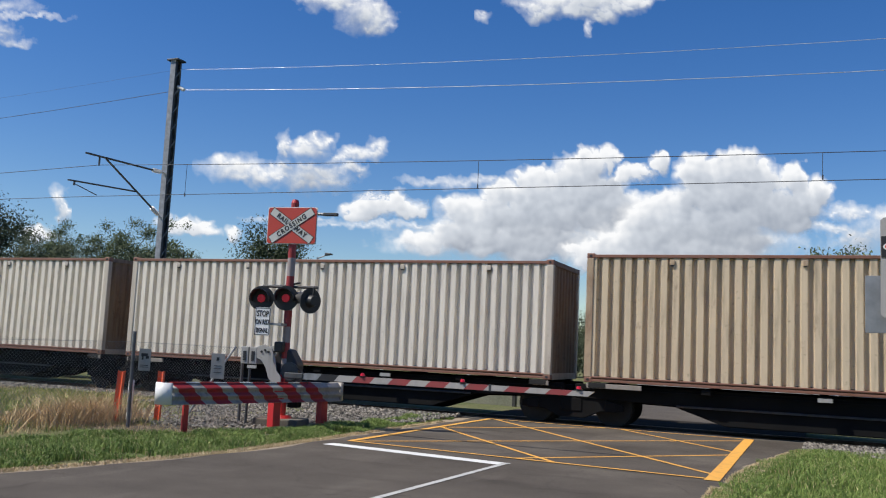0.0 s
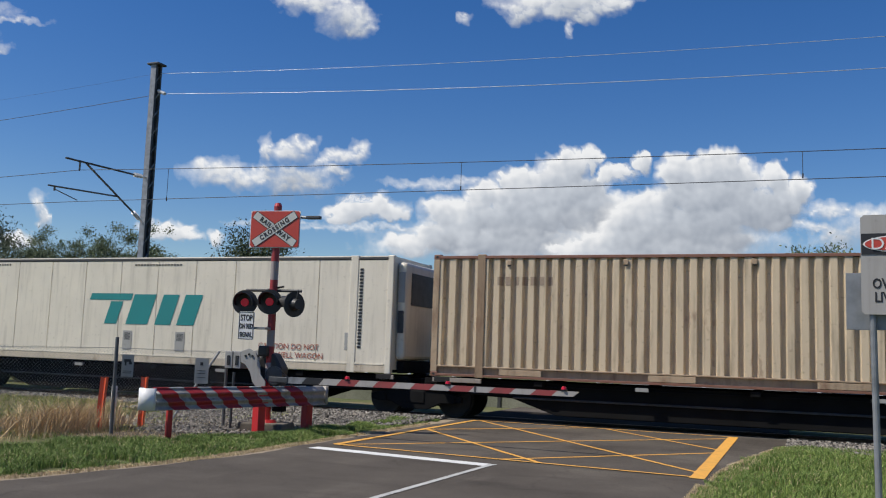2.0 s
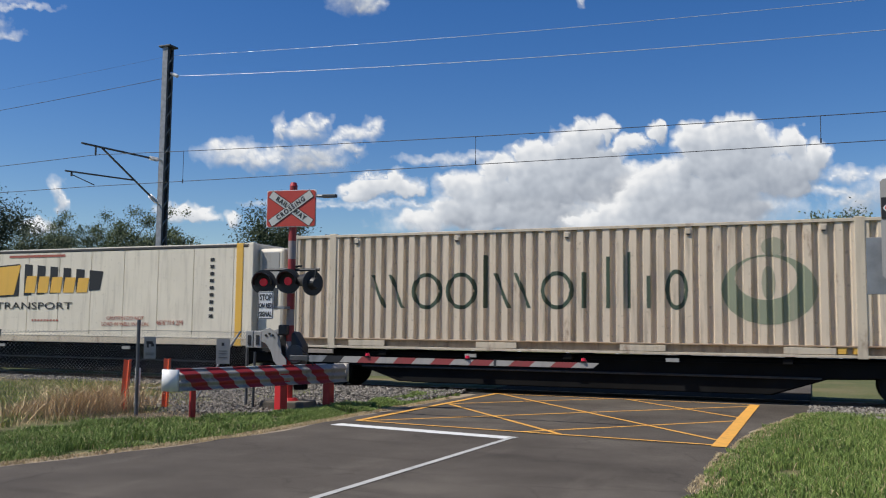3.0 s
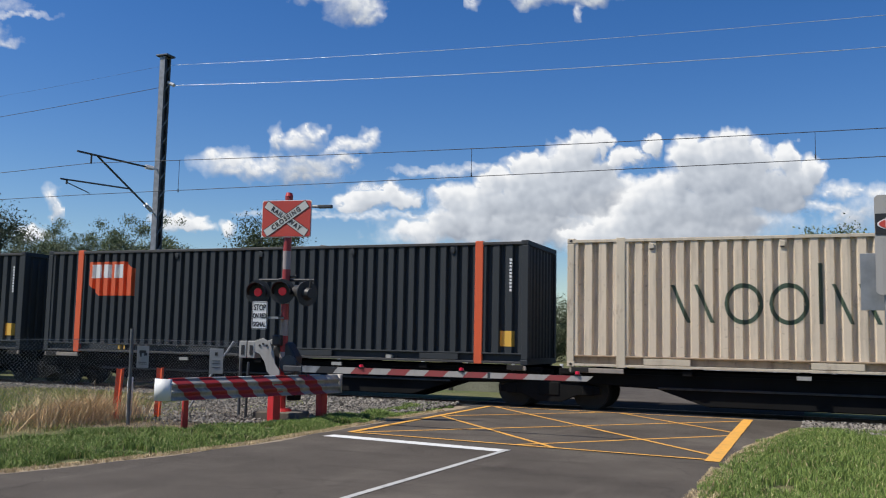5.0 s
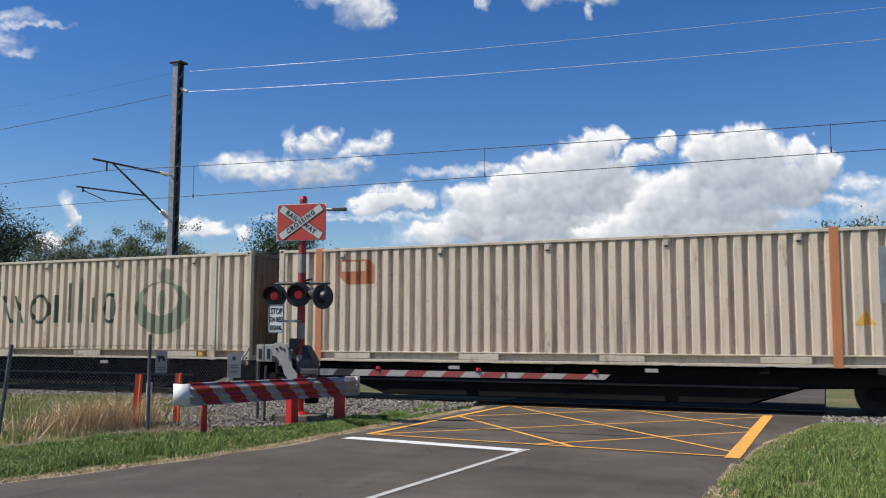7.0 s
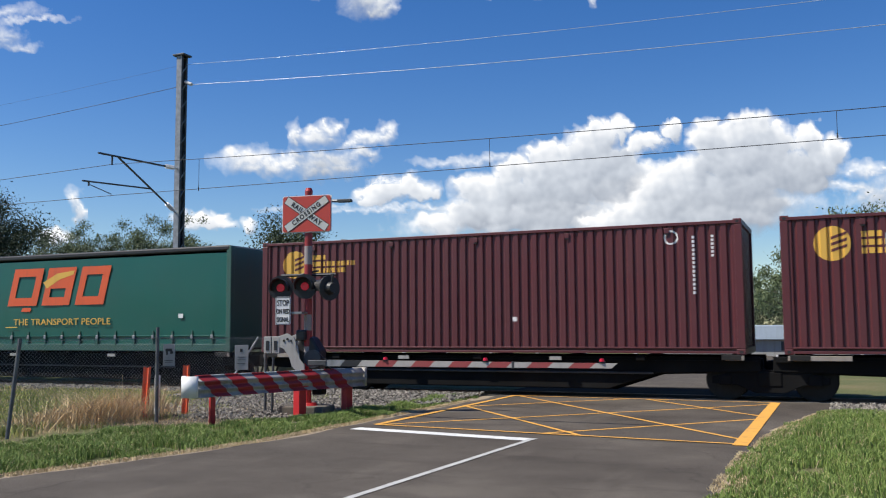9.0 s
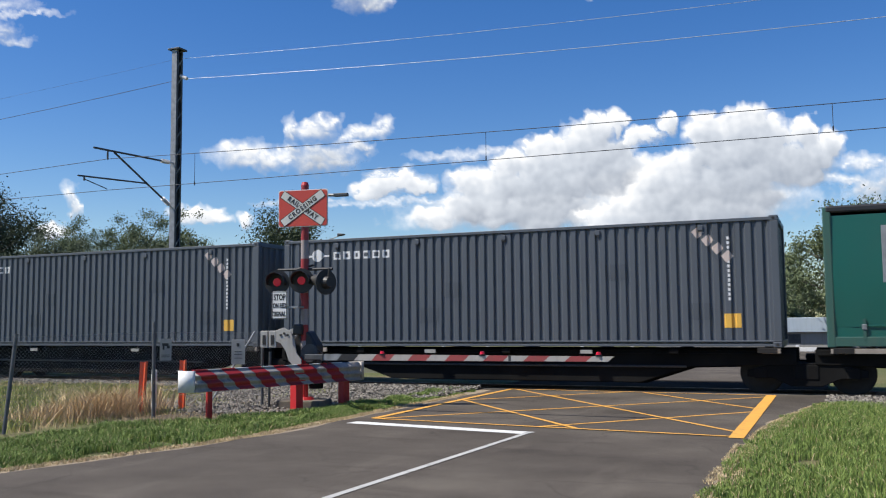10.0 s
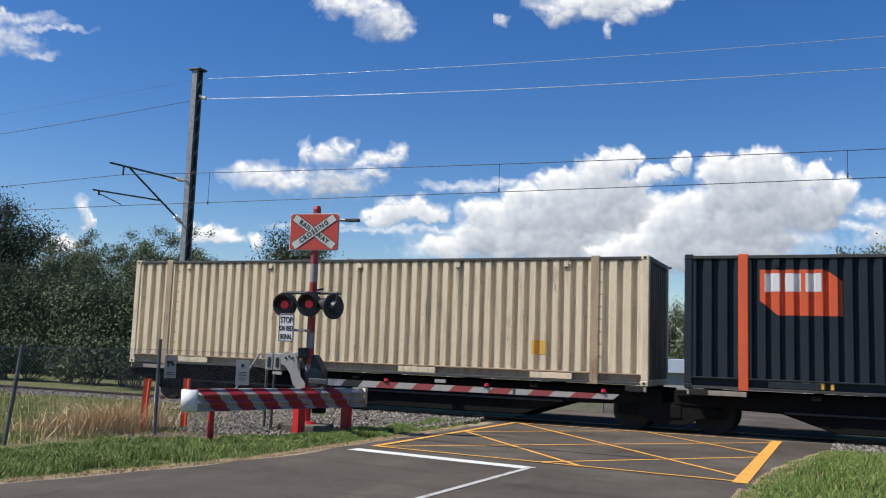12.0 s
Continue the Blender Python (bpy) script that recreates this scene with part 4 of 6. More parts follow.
for x, z in ((-1.6, 1.2), (-2.2, 0.6), (4.2, 0.6), (2.4, 1.5)):
    plate(g1, nr, x, z, 0.5, 0.35, M_GREYPATCH, "repaired_patch")
set_out(g1, -271.5, L40)
put_wagon(-271.5, L40, S, S)
set_out(copy_thing(g1, pose(0, 0, 0)), -284.5, L40)
put_wagon(-284.5, L40, S, O)

# faded green box
M_GREENPOST = paint("rusty_green_posts", (0.20, 0.19, 0.12), 0.6, 0.7)
f1, nr = container(L48, 2.9, M_SAGE, M_DKGREEN, M_SAGE, "faded green corrugated long container with worn orange bands", inner_mat=M_GREENPOST)
decal("orange_band", [[(0.0, 1.42), (5.6, 1.42), (5.6, 1.81), (0.3, 1.81)], bar(-3.4, 0.0, 1.40, 1.80, 0.0), [(-5.85, 1.88), (-3.3, 1.88), (-3.1, 2.37), (-5.4, 2.37)]], M_FADEDORANGE, f1, nr)
for block in (bar(-5.15, -4.35, 1.29, 1.9, 0.25), bar(-3.2, -2.6, 1.25, 2.2, 0.4), bar(-2.1, -1.7, 1.3, 2.4, 0.3), bar(-1.2, -0.85, 1.3, 2.4, 0.25)):
    decal("orange_mark", [block], M_FADEDORANGE, f1, [(a, b - 0.003) for a, b in nr])
plate(f1, nr, 4.2, 0.12, 0.8, 0.12, M_PALEPOST, "plate")
plate(f1, nr, 6.6, 0.5, 0.3, 0.4, M_FADEDORANGE, "rust_patch")
set_out(f1, -297.6, L48)
put_wagon(-297.6, L48, O, S)
s2 = charcoal_box(M_NAVY, "navy charcoal corrugated long container with orange posts and an orange mark")
set_out(s2, -313.1, L48)
put_wagon(-313.1, L48, S, S)
M_TAIL = paint("warm_cream_paint", (0.72, 0.60, 0.42), 0.6, 0.18)
c4, nr = container(L48, 2.9, M_TAIL, M_DARKRAIL, M_TAIL, "pale cream corrugated long container with scuffed posts at the tail", inner_mat=M_CREAMPOST, bottom=M_CREAMPOST, ends=M_SHADEDEND)
plate(c4, nr, 4.62, 0.62, 0.34, 0.32, M_YELLOWVINYL, "yellow_plate")
for k in (-1, 1):
    for j in range(8):
        plate(c4, nr, k * 6.0 + 0.12, 0.6 + 0.28 * j, 0.14, 0.03, M_CREAMPOST, "rung_mark")
set_out(c4, -328.5, L48)
put_wagon(-328.5, L48, S, O)


# ---- overhead line ----
mast = root("overhead_line_mast", pose(-20.5, 24.5, 0), "tall grey laced steel mast carrying the overhead line", "mast")
for y in (-0.15, 0.15):
    s = 1 if y > 0 else -1
    part("channel", MB().prism([(-0.105, 0), (0.105, 0), (0.105, 11.05), (-0.105, 11.05)], y - 0.012, y + 0.012), M_GALV, mast)
    for x in (-0.105, 0.105):
        part("channel_flange", MB().box(x - 0.012, x + 0.012, min(y, y - s * 0.07), max(y, y - s * 0.07), 0.0, 11.05), M_DARKSTEEL, mast)
for k in range(17):
    z = 0.5 + k * 0.62
    for x in (-0.10, 0.10):
        a = 1 if k % 2 else 1
        part("lace", MB().tube((x, -0.14 * a, z), (x, 0.14 * a, z + 0.34), 0.022, n=5), M_GALV, mast)
part("web_plate", MB().box(-0.02, 0.02, -0.13, 0.13, 0.0, 11.0), M_DARKSTEEL, mast)
part("cap_plate", MB().box(-0.24, 0.24, -0.22, 0.22, 11.05, 11.11), M_DARKSTEEL, mast, bevel=0.01)
part("foundation", MB().box(-0.45, 0.45, -0.45, 0.45, -0.4, 0.12), M_CONCRETE, mast, bevel=0.03)


def bar3(parent, name, a, b, r, mat, n=8):
    return part(name, MB().tube(a, b, r, n=n), mat, parent)


arm = part("cantilever", MB().tube((0, -0.75, 7.08), (0, -3.75, 7.0), 0.032), M_DARKSTEEL, mast, "dark steel bracket arm")
bar3(arm, "diagonal_tube", (0, -0.65, 5.82), (0, -2.9, 7.0), 0.032, M_DARKSTEEL)
bar3(arm, "registration_tube", (0, -1.4, 6.22), (0, -4.35, 6.05), 0.026, M_DARKSTEEL)
bar3(arm, "steady_arm", (0, -4.1, 5.98), (0, -3.17, 5.80), 0.016, M_DARKSTEEL)
bar3(arm, "drop_bracket", (0, -4.1, 6.06), (0, -4.1, 5.93), 0.03, M_DARKSTEEL)
bar3(arm, "wire_clamp", (0, -3.17, 7.02), (0, -3.17, 6.72), 0.028, M_DARKSTEEL)
for a, b in (((0, -0.15, 7.1), (0, -0.78, 7.08)), ((0, -0.15, 5.55), (0, -0.70, 5.85))):
    ins = MB().tube(a, b, 0.03)
    av, bv = Vector(a), Vector(b)
    for k in range(6):
        c = av.lerp(bv, 0.35 + 0.1 * k)
        ins.tube(c, c + (bv - av).normalized() * 0.025, 0.075, n=12)
    part("insulator", ins, M_PORCELAIN, mast, "pale ribbed insulator")
part("line_insulator", MB().tube((0.15, 0, 10.15), (0.42, 0, 10.02), 0.06, n=10), M_PORCELAIN, mast)


def wire(label, pts, r=0.0095, mat=M_WIRE, name="overhead_wire"):
    cu = bpy.data.curves.new(name, "CURVE")
    cu.dimensions, cu.bevel_depth, cu.bevel_resolution = "3D", r, 1
    sp_ = cu.splines.new("POLY")
    sp_.points.add(len(pts) - 1)
    for q, p in zip(sp_.points, pts):
        q.co = (*p, 1)
    cu.materials.append(mat)
    return tagged(new(name, cu), label, "wire", "overhead wires")


def sag(x0, x1, y, z0, z1, drop, n=24):
    return [(x0 + (x1 - x0) * t, y, z0 + (z1 - z0) * t - 4 * drop * t * (1 - t)) for t in np.linspace(0, 1, n)]


CONTACT_Z = 5.76
wire("thin contact wire stretched above the rails", sag(-20.5, 40, TRACK_Y, CONTACT_Z, CONTACT_Z - 0.06, 0.09))
wire("thin contact wire stretched above the rails", sag(-75, -20.5, TRACK_Y, CONTACT_Z, CONTACT_Z, 0.05))
mess = sag(-20.5, 40, TRACK_Y, 6.74, 6.74, 0.50)
wire("thin messenger wire above the contact wire", mess)
wire("thin messenger wire above the contact wire", sag(-75, -20.5, TRACK_Y, 6.74, 6.74, 0.45))
for x in (-26, -17.15, -7.97, 0.16, 8.3):
    t = (x + 20.5) / 60.5
    z = 6.74 - 2.0 * t * (1 - t) if t > 0 else 6.55
    ob = tagged(part("dropper_wire", MB().tube((x, TRACK_Y, CONTACT_Z - 0.05), (x, TRACK_Y, z), 0.007, n=5).tube((x, TRACK_Y, CONTACT_Z - 0.08), (x, TRACK_Y, CONTACT_Z + 0.03), 0.018, n=6), M_WIRE, None, "short dropper between messenger and contact wire"), category="wire", group="droppers")
wire("thin feeder wire running from the mast", sag(-20.1, 40, 24.5, 10.02, 10.02, 1.05), 0.0085, M_WIREBRIGHT)
wire("thin earth wire running from the mast top", sag(-20.3, 40, 24.5, 10.75, 10.75, 0.95), 0.006, M_WIREBRIGHT)
wire("thin feeder wire running from the mast", sag(-80, -20.7, 24.5, 10.0, 10.0, 1.1), 0.009)
wire("thin earth wire running from the mast top", sag(-80, -20.7, 24.5, 10.75, 10.75, 1.0), 0.003)
far_mast = copy_thing(mast, pose(40, 24.5, 0))
far_mast2 = copy_thing(mast, pose(-80, 24.5, 0))

# ---- crossing signal ----
GX, GY, FACE = -9.2, 14.7, 8.0
signal = root("crossing_signal", pose(GX, GY, 0, 0, 0, FACE), "red and white banded crossing signal mast with flashing lamps and signs", "crossing signal")
part("footing", MB().box(-0.44, 0.44, -0.30, 0.30, -0.06, 0.15), M_DIRTYCONC, signal, bevel=0.025)
part("base_flange", MB().tube((0, 0, 0.15), (0, 0, 0.20), 0.2, 0.16, n=16), M_RED, signal)
bands = [0.2, 0.95, 1.25, 1.55, 1.85, 2.15, 2.45, 2.80, 3.15, 4.2]
for k, (a, b) in enumerate(zip(bands, bands[1:])):
    part("mast_band", MB().tube((0, 0, a), (0, 0, b), 0.074, n=18), M_RED if k == 0 else M_MASTRED if k % 2 == 0 else M_MASTPALE, signal, smooth=False)
part("mast_cap", MB().tube((0, 0, 4.2), (0, 0, 4.27), 0.078, 0.055, n=14), M_RED, signal)
# crossbuck board
sg = part("crossbuck_board", MB().prism([(-0.49, 3.45), (-0.46, 3.42), (0.46, 3.42), (0.49, 3.45), (0.49, 4.07), (0.46, 4.10), (-0.46, 4.10), (-0.49, 4.07)], -0.10, -0.085), M_SIGNRED, signal, "red crossing board with a white cross")
part("board_edge", MB().prism([(-0.505, 3.42), (-0.47, 3.405), (0.47, 3.405), (0.505, 3.42), (0.505, 4.10), (0.47, 4.115), (-0.47, 4.115), (-0.505, 4.10)], -0.085, -0.078), M_WHITE, sg)
part("board_bracket", MB().box(-0.03, 0.03, -0.08, -0.05, 3.5, 4.05), M_GALV, signal)
for k, (txt, a) in enumerate((("RAIL   WAY", -34), ("CROSSING", 34))):
    m = pose(0, -0.104 - 0.005 * k, 3.76) @ pose(0, 0, 0, 90) @ pose(0, 0, 0, 0, 0, a)
    cb = MB()
    for w, h, d in ((0.50, 0.070, 0.0),):
        cb.add([m @ Vector((x, y, d)) for x, y in ((-w, -h), (w, -h), (w, h), (-w, h))], [(0, 1, 2, 3)])
    edge = MB()
    edge.add([m @ Vector((x, y, -0.002)) for x, y in ((-0.512, -0.082), (0.512, -0.082), (0.512, 0.082), (-0.512, 0.082))], [(0, 1, 2, 3)])
    part("cross_border", edge, M_INK, sg)
    part("cross_blade", cb, M_SIGNWHITE, sg)
    words("cross_word", txt, 0.128, M_INK, sg, m @ pose(0, 0, 0.003), "black lettering", 0.90, 0.001, 1.30 if k else 1.24, 0.005)
part("lamp_arm", MB().tube((0.30, 0.05, 4.02), (0.62, 0.05, 4.0), 0.03, n=8), M_GALV, signal)
part("top_fitting", MB().box(0.58, 0.86, 0.0, 0.10, 3.97, 4.03), M_DARKSTEEL, signal, bevel=0.01)
# flashing lamps on their crossarm
part("lamp_crossarm", MB().tube((-0.56, 0.02, 2.60), (0.56, 0.02, 2.60), 0.028, n=8).tube((-0.2, 0.02, 2.60), (0.2, 0.02, 2.68), 0.02, n=6), M_BLACKLAMP, signal)


def flasher(x, z, turn, lit):
    m = pose(x, -0.10, z, 0, 0, turn)
    disc_ = MB()
    n = 28
    disc_.tube(m @ Vector((0, 0.02, 0)), m @ Vector((0, -0.01, 0)), 0.235, n=n)
    ob = part("flasher", disc_, M_BLACKLAMP, signal, "round black flasher with a hooded red lamp")
    part("lamp_case", MB().tube(m @ Vector((0, 0.02, 0)), m @ Vector((0, 0.14, 0)), 0.13, 0.09, n=18), M_BLACKLAMP, ob)
    part("lamp_neck", MB().tube(m @ Vector((0, 0.08, 0.06)), m @ Vector((0, 0.12, 2.60 - z)), 0.025, n=6), M_BLACKLAMP, ob)
    part("lens", MB().tube(m @ Vector((0, -0.012, 0)), m @ Vector((0, -0.03, 0)), 0.078, 0.07, n=22), lit, ob, "red lamp glass")
    hood = MB()
    k0 = 14
    ring = []
    for k in range(k0 + 1):
        a = radians(-20 + 220 * k / k0)
        ring.append((0.17 * math.cos(a), 0.17 * math.sin(a), 0.36 - 0.16 * abs(2 * k / k0 - 1)))
    hood.add([m @ Vector((xa, -0.01, za)) for xa, za, la in ring] + [m @ Vector((xa, -la, za)) for xa, za, la in ring],
             [(k, k + 1, k0 + 2 + k, k0 + 1 + k) for k in range(k0)])
    h = part("hood", hood, M_BLACKLAMP, ob)
    so = h.modifiers.new("thick", "SOLIDIFY")
    so.thickness = 0.006
    return ob


flasher(-0.52, 2.36, 14, M_REDLIT)
flasher(-0.02, 2.38, 14, M_REDLIT)
flasher(0.47, 2.34, -121, M_REDGLASS)
# stop plate
sp = part("stop_plate", MB().prism([(-0.50, 1.68), (-0.48, 1.66), (-0.21, 1.66), (-0.19, 1.68), (-0.19, 2.16), (-0.21, 2.18), (-0.48, 2.18), (-0.50, 2.16)], -0.36, -0.35), M_WHITE, signal, "white plate with black lettering")
rim = MB()
for x0, x1, z0, z1 in ((-0.49, -0.20, 1.668, 1.68), (-0.49, -0.20, 2.16, 2.172), (-0.492, -0.48, 1.68, 2.16), (-0.21, -0.198, 1.68, 2.16)):
    rim.box(x0, x1, -0.364, -0.361, z0, z1)
part("plate_border", rim, M_INK, sp)
for k, t in enumerate(("STOP", "ON RED", "SIGNAL")):
    words("plate_word", t, (0.155, 0.125, 0.125)[k], M_INK, sp, pose(-0.345, -0.363, 2.06 - 0.155 * k, 90), "black lettering", (0.64, 0.58, 0.58)[k], bold=0.004)
part("plate_strap", MB().box(-0.30, 0.02, -0.33, 0.0, 1.86, 1.90), M_GALV, signal)
# boom mechanism, counterweights and boom
mech = part("boom_mechanism", MB().prism([(-0.22, 0.80), (0.24, 0.72), (0.27, 1.15), (0.10, 1.42), (-0.10, 1.45), (-0.24, 1.25)], -0.05, 0.30), M_BLACKLAMP, signal, "black boom mechanism case", bevel=0.04)
part("junction_box", MB().box(-0.16, 0.02, -0.20, -0.06, 1.36, 1.56), M_BLACKLAMP, signal, bevel=0.03)
part("mechanism_lid", MB().tube((0.14, -0.10, 1.02), (0.14, -0.04, 1.02), 0.17, n=18), M_DARKSTEEL, mech)
part("mechanism_foot", MB().box(0.10, 0.30, -0.02, 0.22, 0.35, 0.8), M_BLACK, mech, bevel=0.02)
part("cable", MB().tube((0.20, -0.09, 1.15), (0.44, -0.07, 0.98), 0.012, n=6).tube((0.44, -0.07, 0.98), (0.50, -0.04, 0.8), 0.012, n=6), M_INK, mech)
for y in (-0.17, 0.36):
    arm_ = part("counterweight_arm", MB().prism([(-0.52, 1.44), (-0.34, 1.50), (-0.20, 1.42), (-0.12, 1.24), (-0.08, 1.02), (0.02, 0.90), (0.02, 0.80), (-0.14, 0.78), (-0.24, 0.88), (-0.30, 1.06), (-0.40, 1.20), (-0.54, 1.26)], y - 0.015, y + 0.015), M_GREYBOX, signal, "pale grey curved counterweight arm", bevel=0.006)
    for a in range(3):
        part("bolt", MB().tube((-0.40 + 0.07 * a, y - 0.03, 1.36 + 0.03 * (a % 2)), (-0.40 + 0.07 * a, y + 0.03, 1.36 + 0.03 * (a % 2)), 0.022, n=8), M_BLACKLAMP, arm_)
for x in (-0.82, -0.65):
    wt = part("counterweight", MB().box(x, x + 0.155, -0.19, 0.30, 1.12, 1.44), M_GREYBOX, signal, "pale grey counterweight block", bevel=0.012)
    part("weight_bolt", MB().box(x + 0.05, x + 0.11, -0.20, -0.185, 1.18, 1.36), M_INK, wt)

boom = root("crossing_boom", pose(-8.75, 14.42, 0.955, 0, 0.0, 0), "red and white banded boom lowered across the road", "boom")
cols = [M_GALV, M_INK] + [M_DULLWHITE, M_DULLRED] * 6 + [M_DULLWHITE]
xs = np.linspace(0.12, 5.45, len(cols) + 1)
for k, c in enumerate(cols):
    h = 0.058 - 0.0012 * k
    x0, x1 = xs[k], xs[k + 1]
    sl = 0.05
    part("boom_band", MB().prism([(x0 - sl, -h), (x1 - sl, -h), (x1 + sl, h), (x0 + sl, h)], -0.022, 0.022), c, boom)
part("boom_seam", MB().box(3.72, 3.76, -0.028, 0.028, -0.056, 0.056), M_DARKSTEEL, boom)
for x in (1.35, 3.25, 5.25):
    lamp = part("boom_lamp", MB().box(x - 0.05, x + 0.05, -0.03, 0.03, 0.04, 0.07), M_BLACKLAMP, boom)
    part("boom_lamp_glass", MB().tube((x, -0.02, 0.07), (x, -0.02, 0.115), 0.042, 0.032, n=12), M_REDLIT, lamp, "lit red lamp glass")
part("boom_stirrup", MB().box(-0.25, 0.14, -0.04, 0.04, -0.05, 0.05), M_DARKSTEEL, boom, bevel=0.01)

# ---- guard rail ----
BA = Vector((-9.58, 12.02, 0))
B_DIR = math.degrees(math.atan2(15.85 - 11.75, -8.50 + 9.66))
rail_len = 3.78
guard = root("guard_rail", pose(*BA, 0, 0, B_DIR), "red and white striped steel guard rail on red posts", "guard rail")


def w_beam(z):
    """Folded steel: three bulges, the top one bent back."""
    return -0.05 - 0.025 * math.cos(2 * math.pi * (min(z, 0.73) - 0.47) / 0.13) + 1.1 * max(0.0, z - 0.73)


def beam_face(name, x0, x1, slant, mat, out, n=24):
    zs = np.linspace(0.47, 0.82, n + 1)
    m_ = 12 if x1 - x0 > 1 else 1
    mb = MB()
    vs_ = [(x0 + (x1 - x0) * i / m_ + slant * (z - 0.47) / 0.35, w_beam(z) - out, z) for z in zs for i in range(m_ + 1)]
    mb.add(vs_, [(j * (m_ + 1) + i, j * (m_ + 1) + i + 1, (j + 1) * (m_ + 1) + i + 1, (j + 1) * (m_ + 1) + i) for j in range(n) for i in range(m_)])
    ob = part(name, mb, mat, guard, smooth=True)
    if not out:
        so = ob.modifiers.new("thick", "SOLIDIFY")
        so.thickness = 0.006
        so.offset = -1.0
    return ob


# worn beam paints, both darkened to carry the shade of the side facing away
M_SHADEDRED = paint("worn_shaded_guard_red", (0.34, 0.016, 0.020), 0.45, 0, 0.5)
M_SHADEDWHITE = paint("worn_shaded_white_paint", (0.36, 0.335, 0.30), 0.8, 0, 0.5, (0.10, 0.085, 0.07))
beam_face("beam", -0.06, rail_len, 0.0, M_SHADEDWHITE, 0.0)
n_st = 6
for k in range(n_st):
    x0 = 0.28 + k * (rail_len - 0.42) / n_st
    beam_face("red_stripe", x0, x0 + 0.32, -0.34, M_SHADEDRED, 0.007)
for end, x in ((-1, -0.06), (1, rail_len)):
    r_ = 0.17
    mb = MB().sheet([(x + end * r_ * math.sin(3.1416 * k / 12), -0.06 + r_ - r_ * math.cos(3.1416 * k / 12)) for k in range(13)], 0.47, 0.82)
    e = part("bullnose_end", mb, M_WHITE if end < 0 else M_SHADEDWHITE, guard, "rounded white beam end", smooth=True)
    so = e.modifiers.new("thick", "SOLIDIFY")
    so.thickness = 0.008
# brighter enamels on the lip stand for its sunlit top edge
for k in range(12):
    xa, xb = -0.05 + k * (rail_len - 0.42) / 12, -0.05 + (k + 1) * (rail_len - 0.42) / 12
    part("beam_lip", MB().prism([(xa, 0.815), (xb, 0.815), (xb, 0.83), (xa, 0.83)], 0.0, 0.05), M_WHITE if k % 2 else M_RED, guard)
for x, w, d in ((0.28, 0.05, 0.05), (2.24, 0.085, 0.16), (3.44, 0.075, 0.16)):
    part("guard_post", MB().box(x - w, x + w, 0.0, d, -0.05, 0.70), M_RED, guard, bevel=0.008)
part("spacer_block", MB().box(2.12, 2.36, -0.03, 0.02, 0.52, 0.72), M_RED, guard, bevel=0.01)

# ---- fence, pickets and small plates ----
M_FENCEPOST = metal("weathered_fence_steel", (0.13, 0.135, 0.14), 0.6, 0.3)
fence = root("chain_link_fence", pose(0, 0, 0), "grey chain-link fence on leaning steel posts beside the crossing", "fence")
posts = [(-12.95, 5.0, 0.0, 1.62), (-11.5, 9.98, 0.13, 1.45), (-10.83, 12.46, -0.01, 1.62), (-10.2, 14.78, 0.0, 1.40)]
for x, y, lean, h in posts:
    part("fence_post", MB().tube((x, y, -0.05), (x + lean * 0.4, y + lean, h), 0.03, n=10), M_FENCEPOST, fence)
part("brace", MB().tube((-10.25, 14.6, 1.42), (-10.55, 13.55, 0.05), 0.02, n=8), M_GALV, fence)
part("top_wire", MB().tube((-11.36, 10.1, 1.40), (-10.83, 12.46, 1.44), 0.004, n=4).tube((-10.83, 12.46, 1.44), (-10.2, 14.78, 1.40), 0.004, n=4).tube((-12.95, 5.0, 1.48), (-11.36, 10.1, 1.40), 0.004, n=4), M_GALV, fence)
link_v, link_f = [], []


def link(a, b, r=0.0017):
    k = len(link_v)
    d = (b - a).normalized()
    e = d.orthogonal().normalized() * r
    g = d.cross(e).normalized() * r
    for p in (a, b):
        link_v.extend([tuple(p + e), tuple(p - e * 0.5 + g * 0.87), tuple(p - e * 0.5 - g * 0.87)])
    link_f.extend([(k, k + 1, k + 4, k + 3), (k + 1, k + 2, k + 5, k + 4), (k + 2, k, k + 3, k + 5)])


for (xa, ya, _, _), (xb, yb, _, _) in zip(posts, posts[1:]):
    A, B = Vector((xa, ya, 0)), Vector((xb, yb, 0))
    span = (B - A).length
    H_ = 1.40
    step = 0.062
    n = int((span + H_) / step)
    for k in range(n):
        c = k * step
        for flip in (0, 1):
            u0, z0, u1, z1 = c, 0.04, c - H_, H_ + 0.04
            if u1 < 0:
                u1, z1 = 0.0, 0.04 + c
            if u0 > span:
                z0, u0 = 0.04 + (u0 - span), span
            if u0 - u1 < 0.02:
                continue
            if flip:
                u0, u1 = span - u0, span - u1
            link(A + (B - A) * (u0 / span) + Vector((0, 0, z0)), A + (B - A) * (u1 / span) + Vector((0, 0, z1)))
net = part("mesh", raw_mesh("mesh", link_v, link_f, M_GALV), M_GALV, fence)
net["kind"] = "stuff"

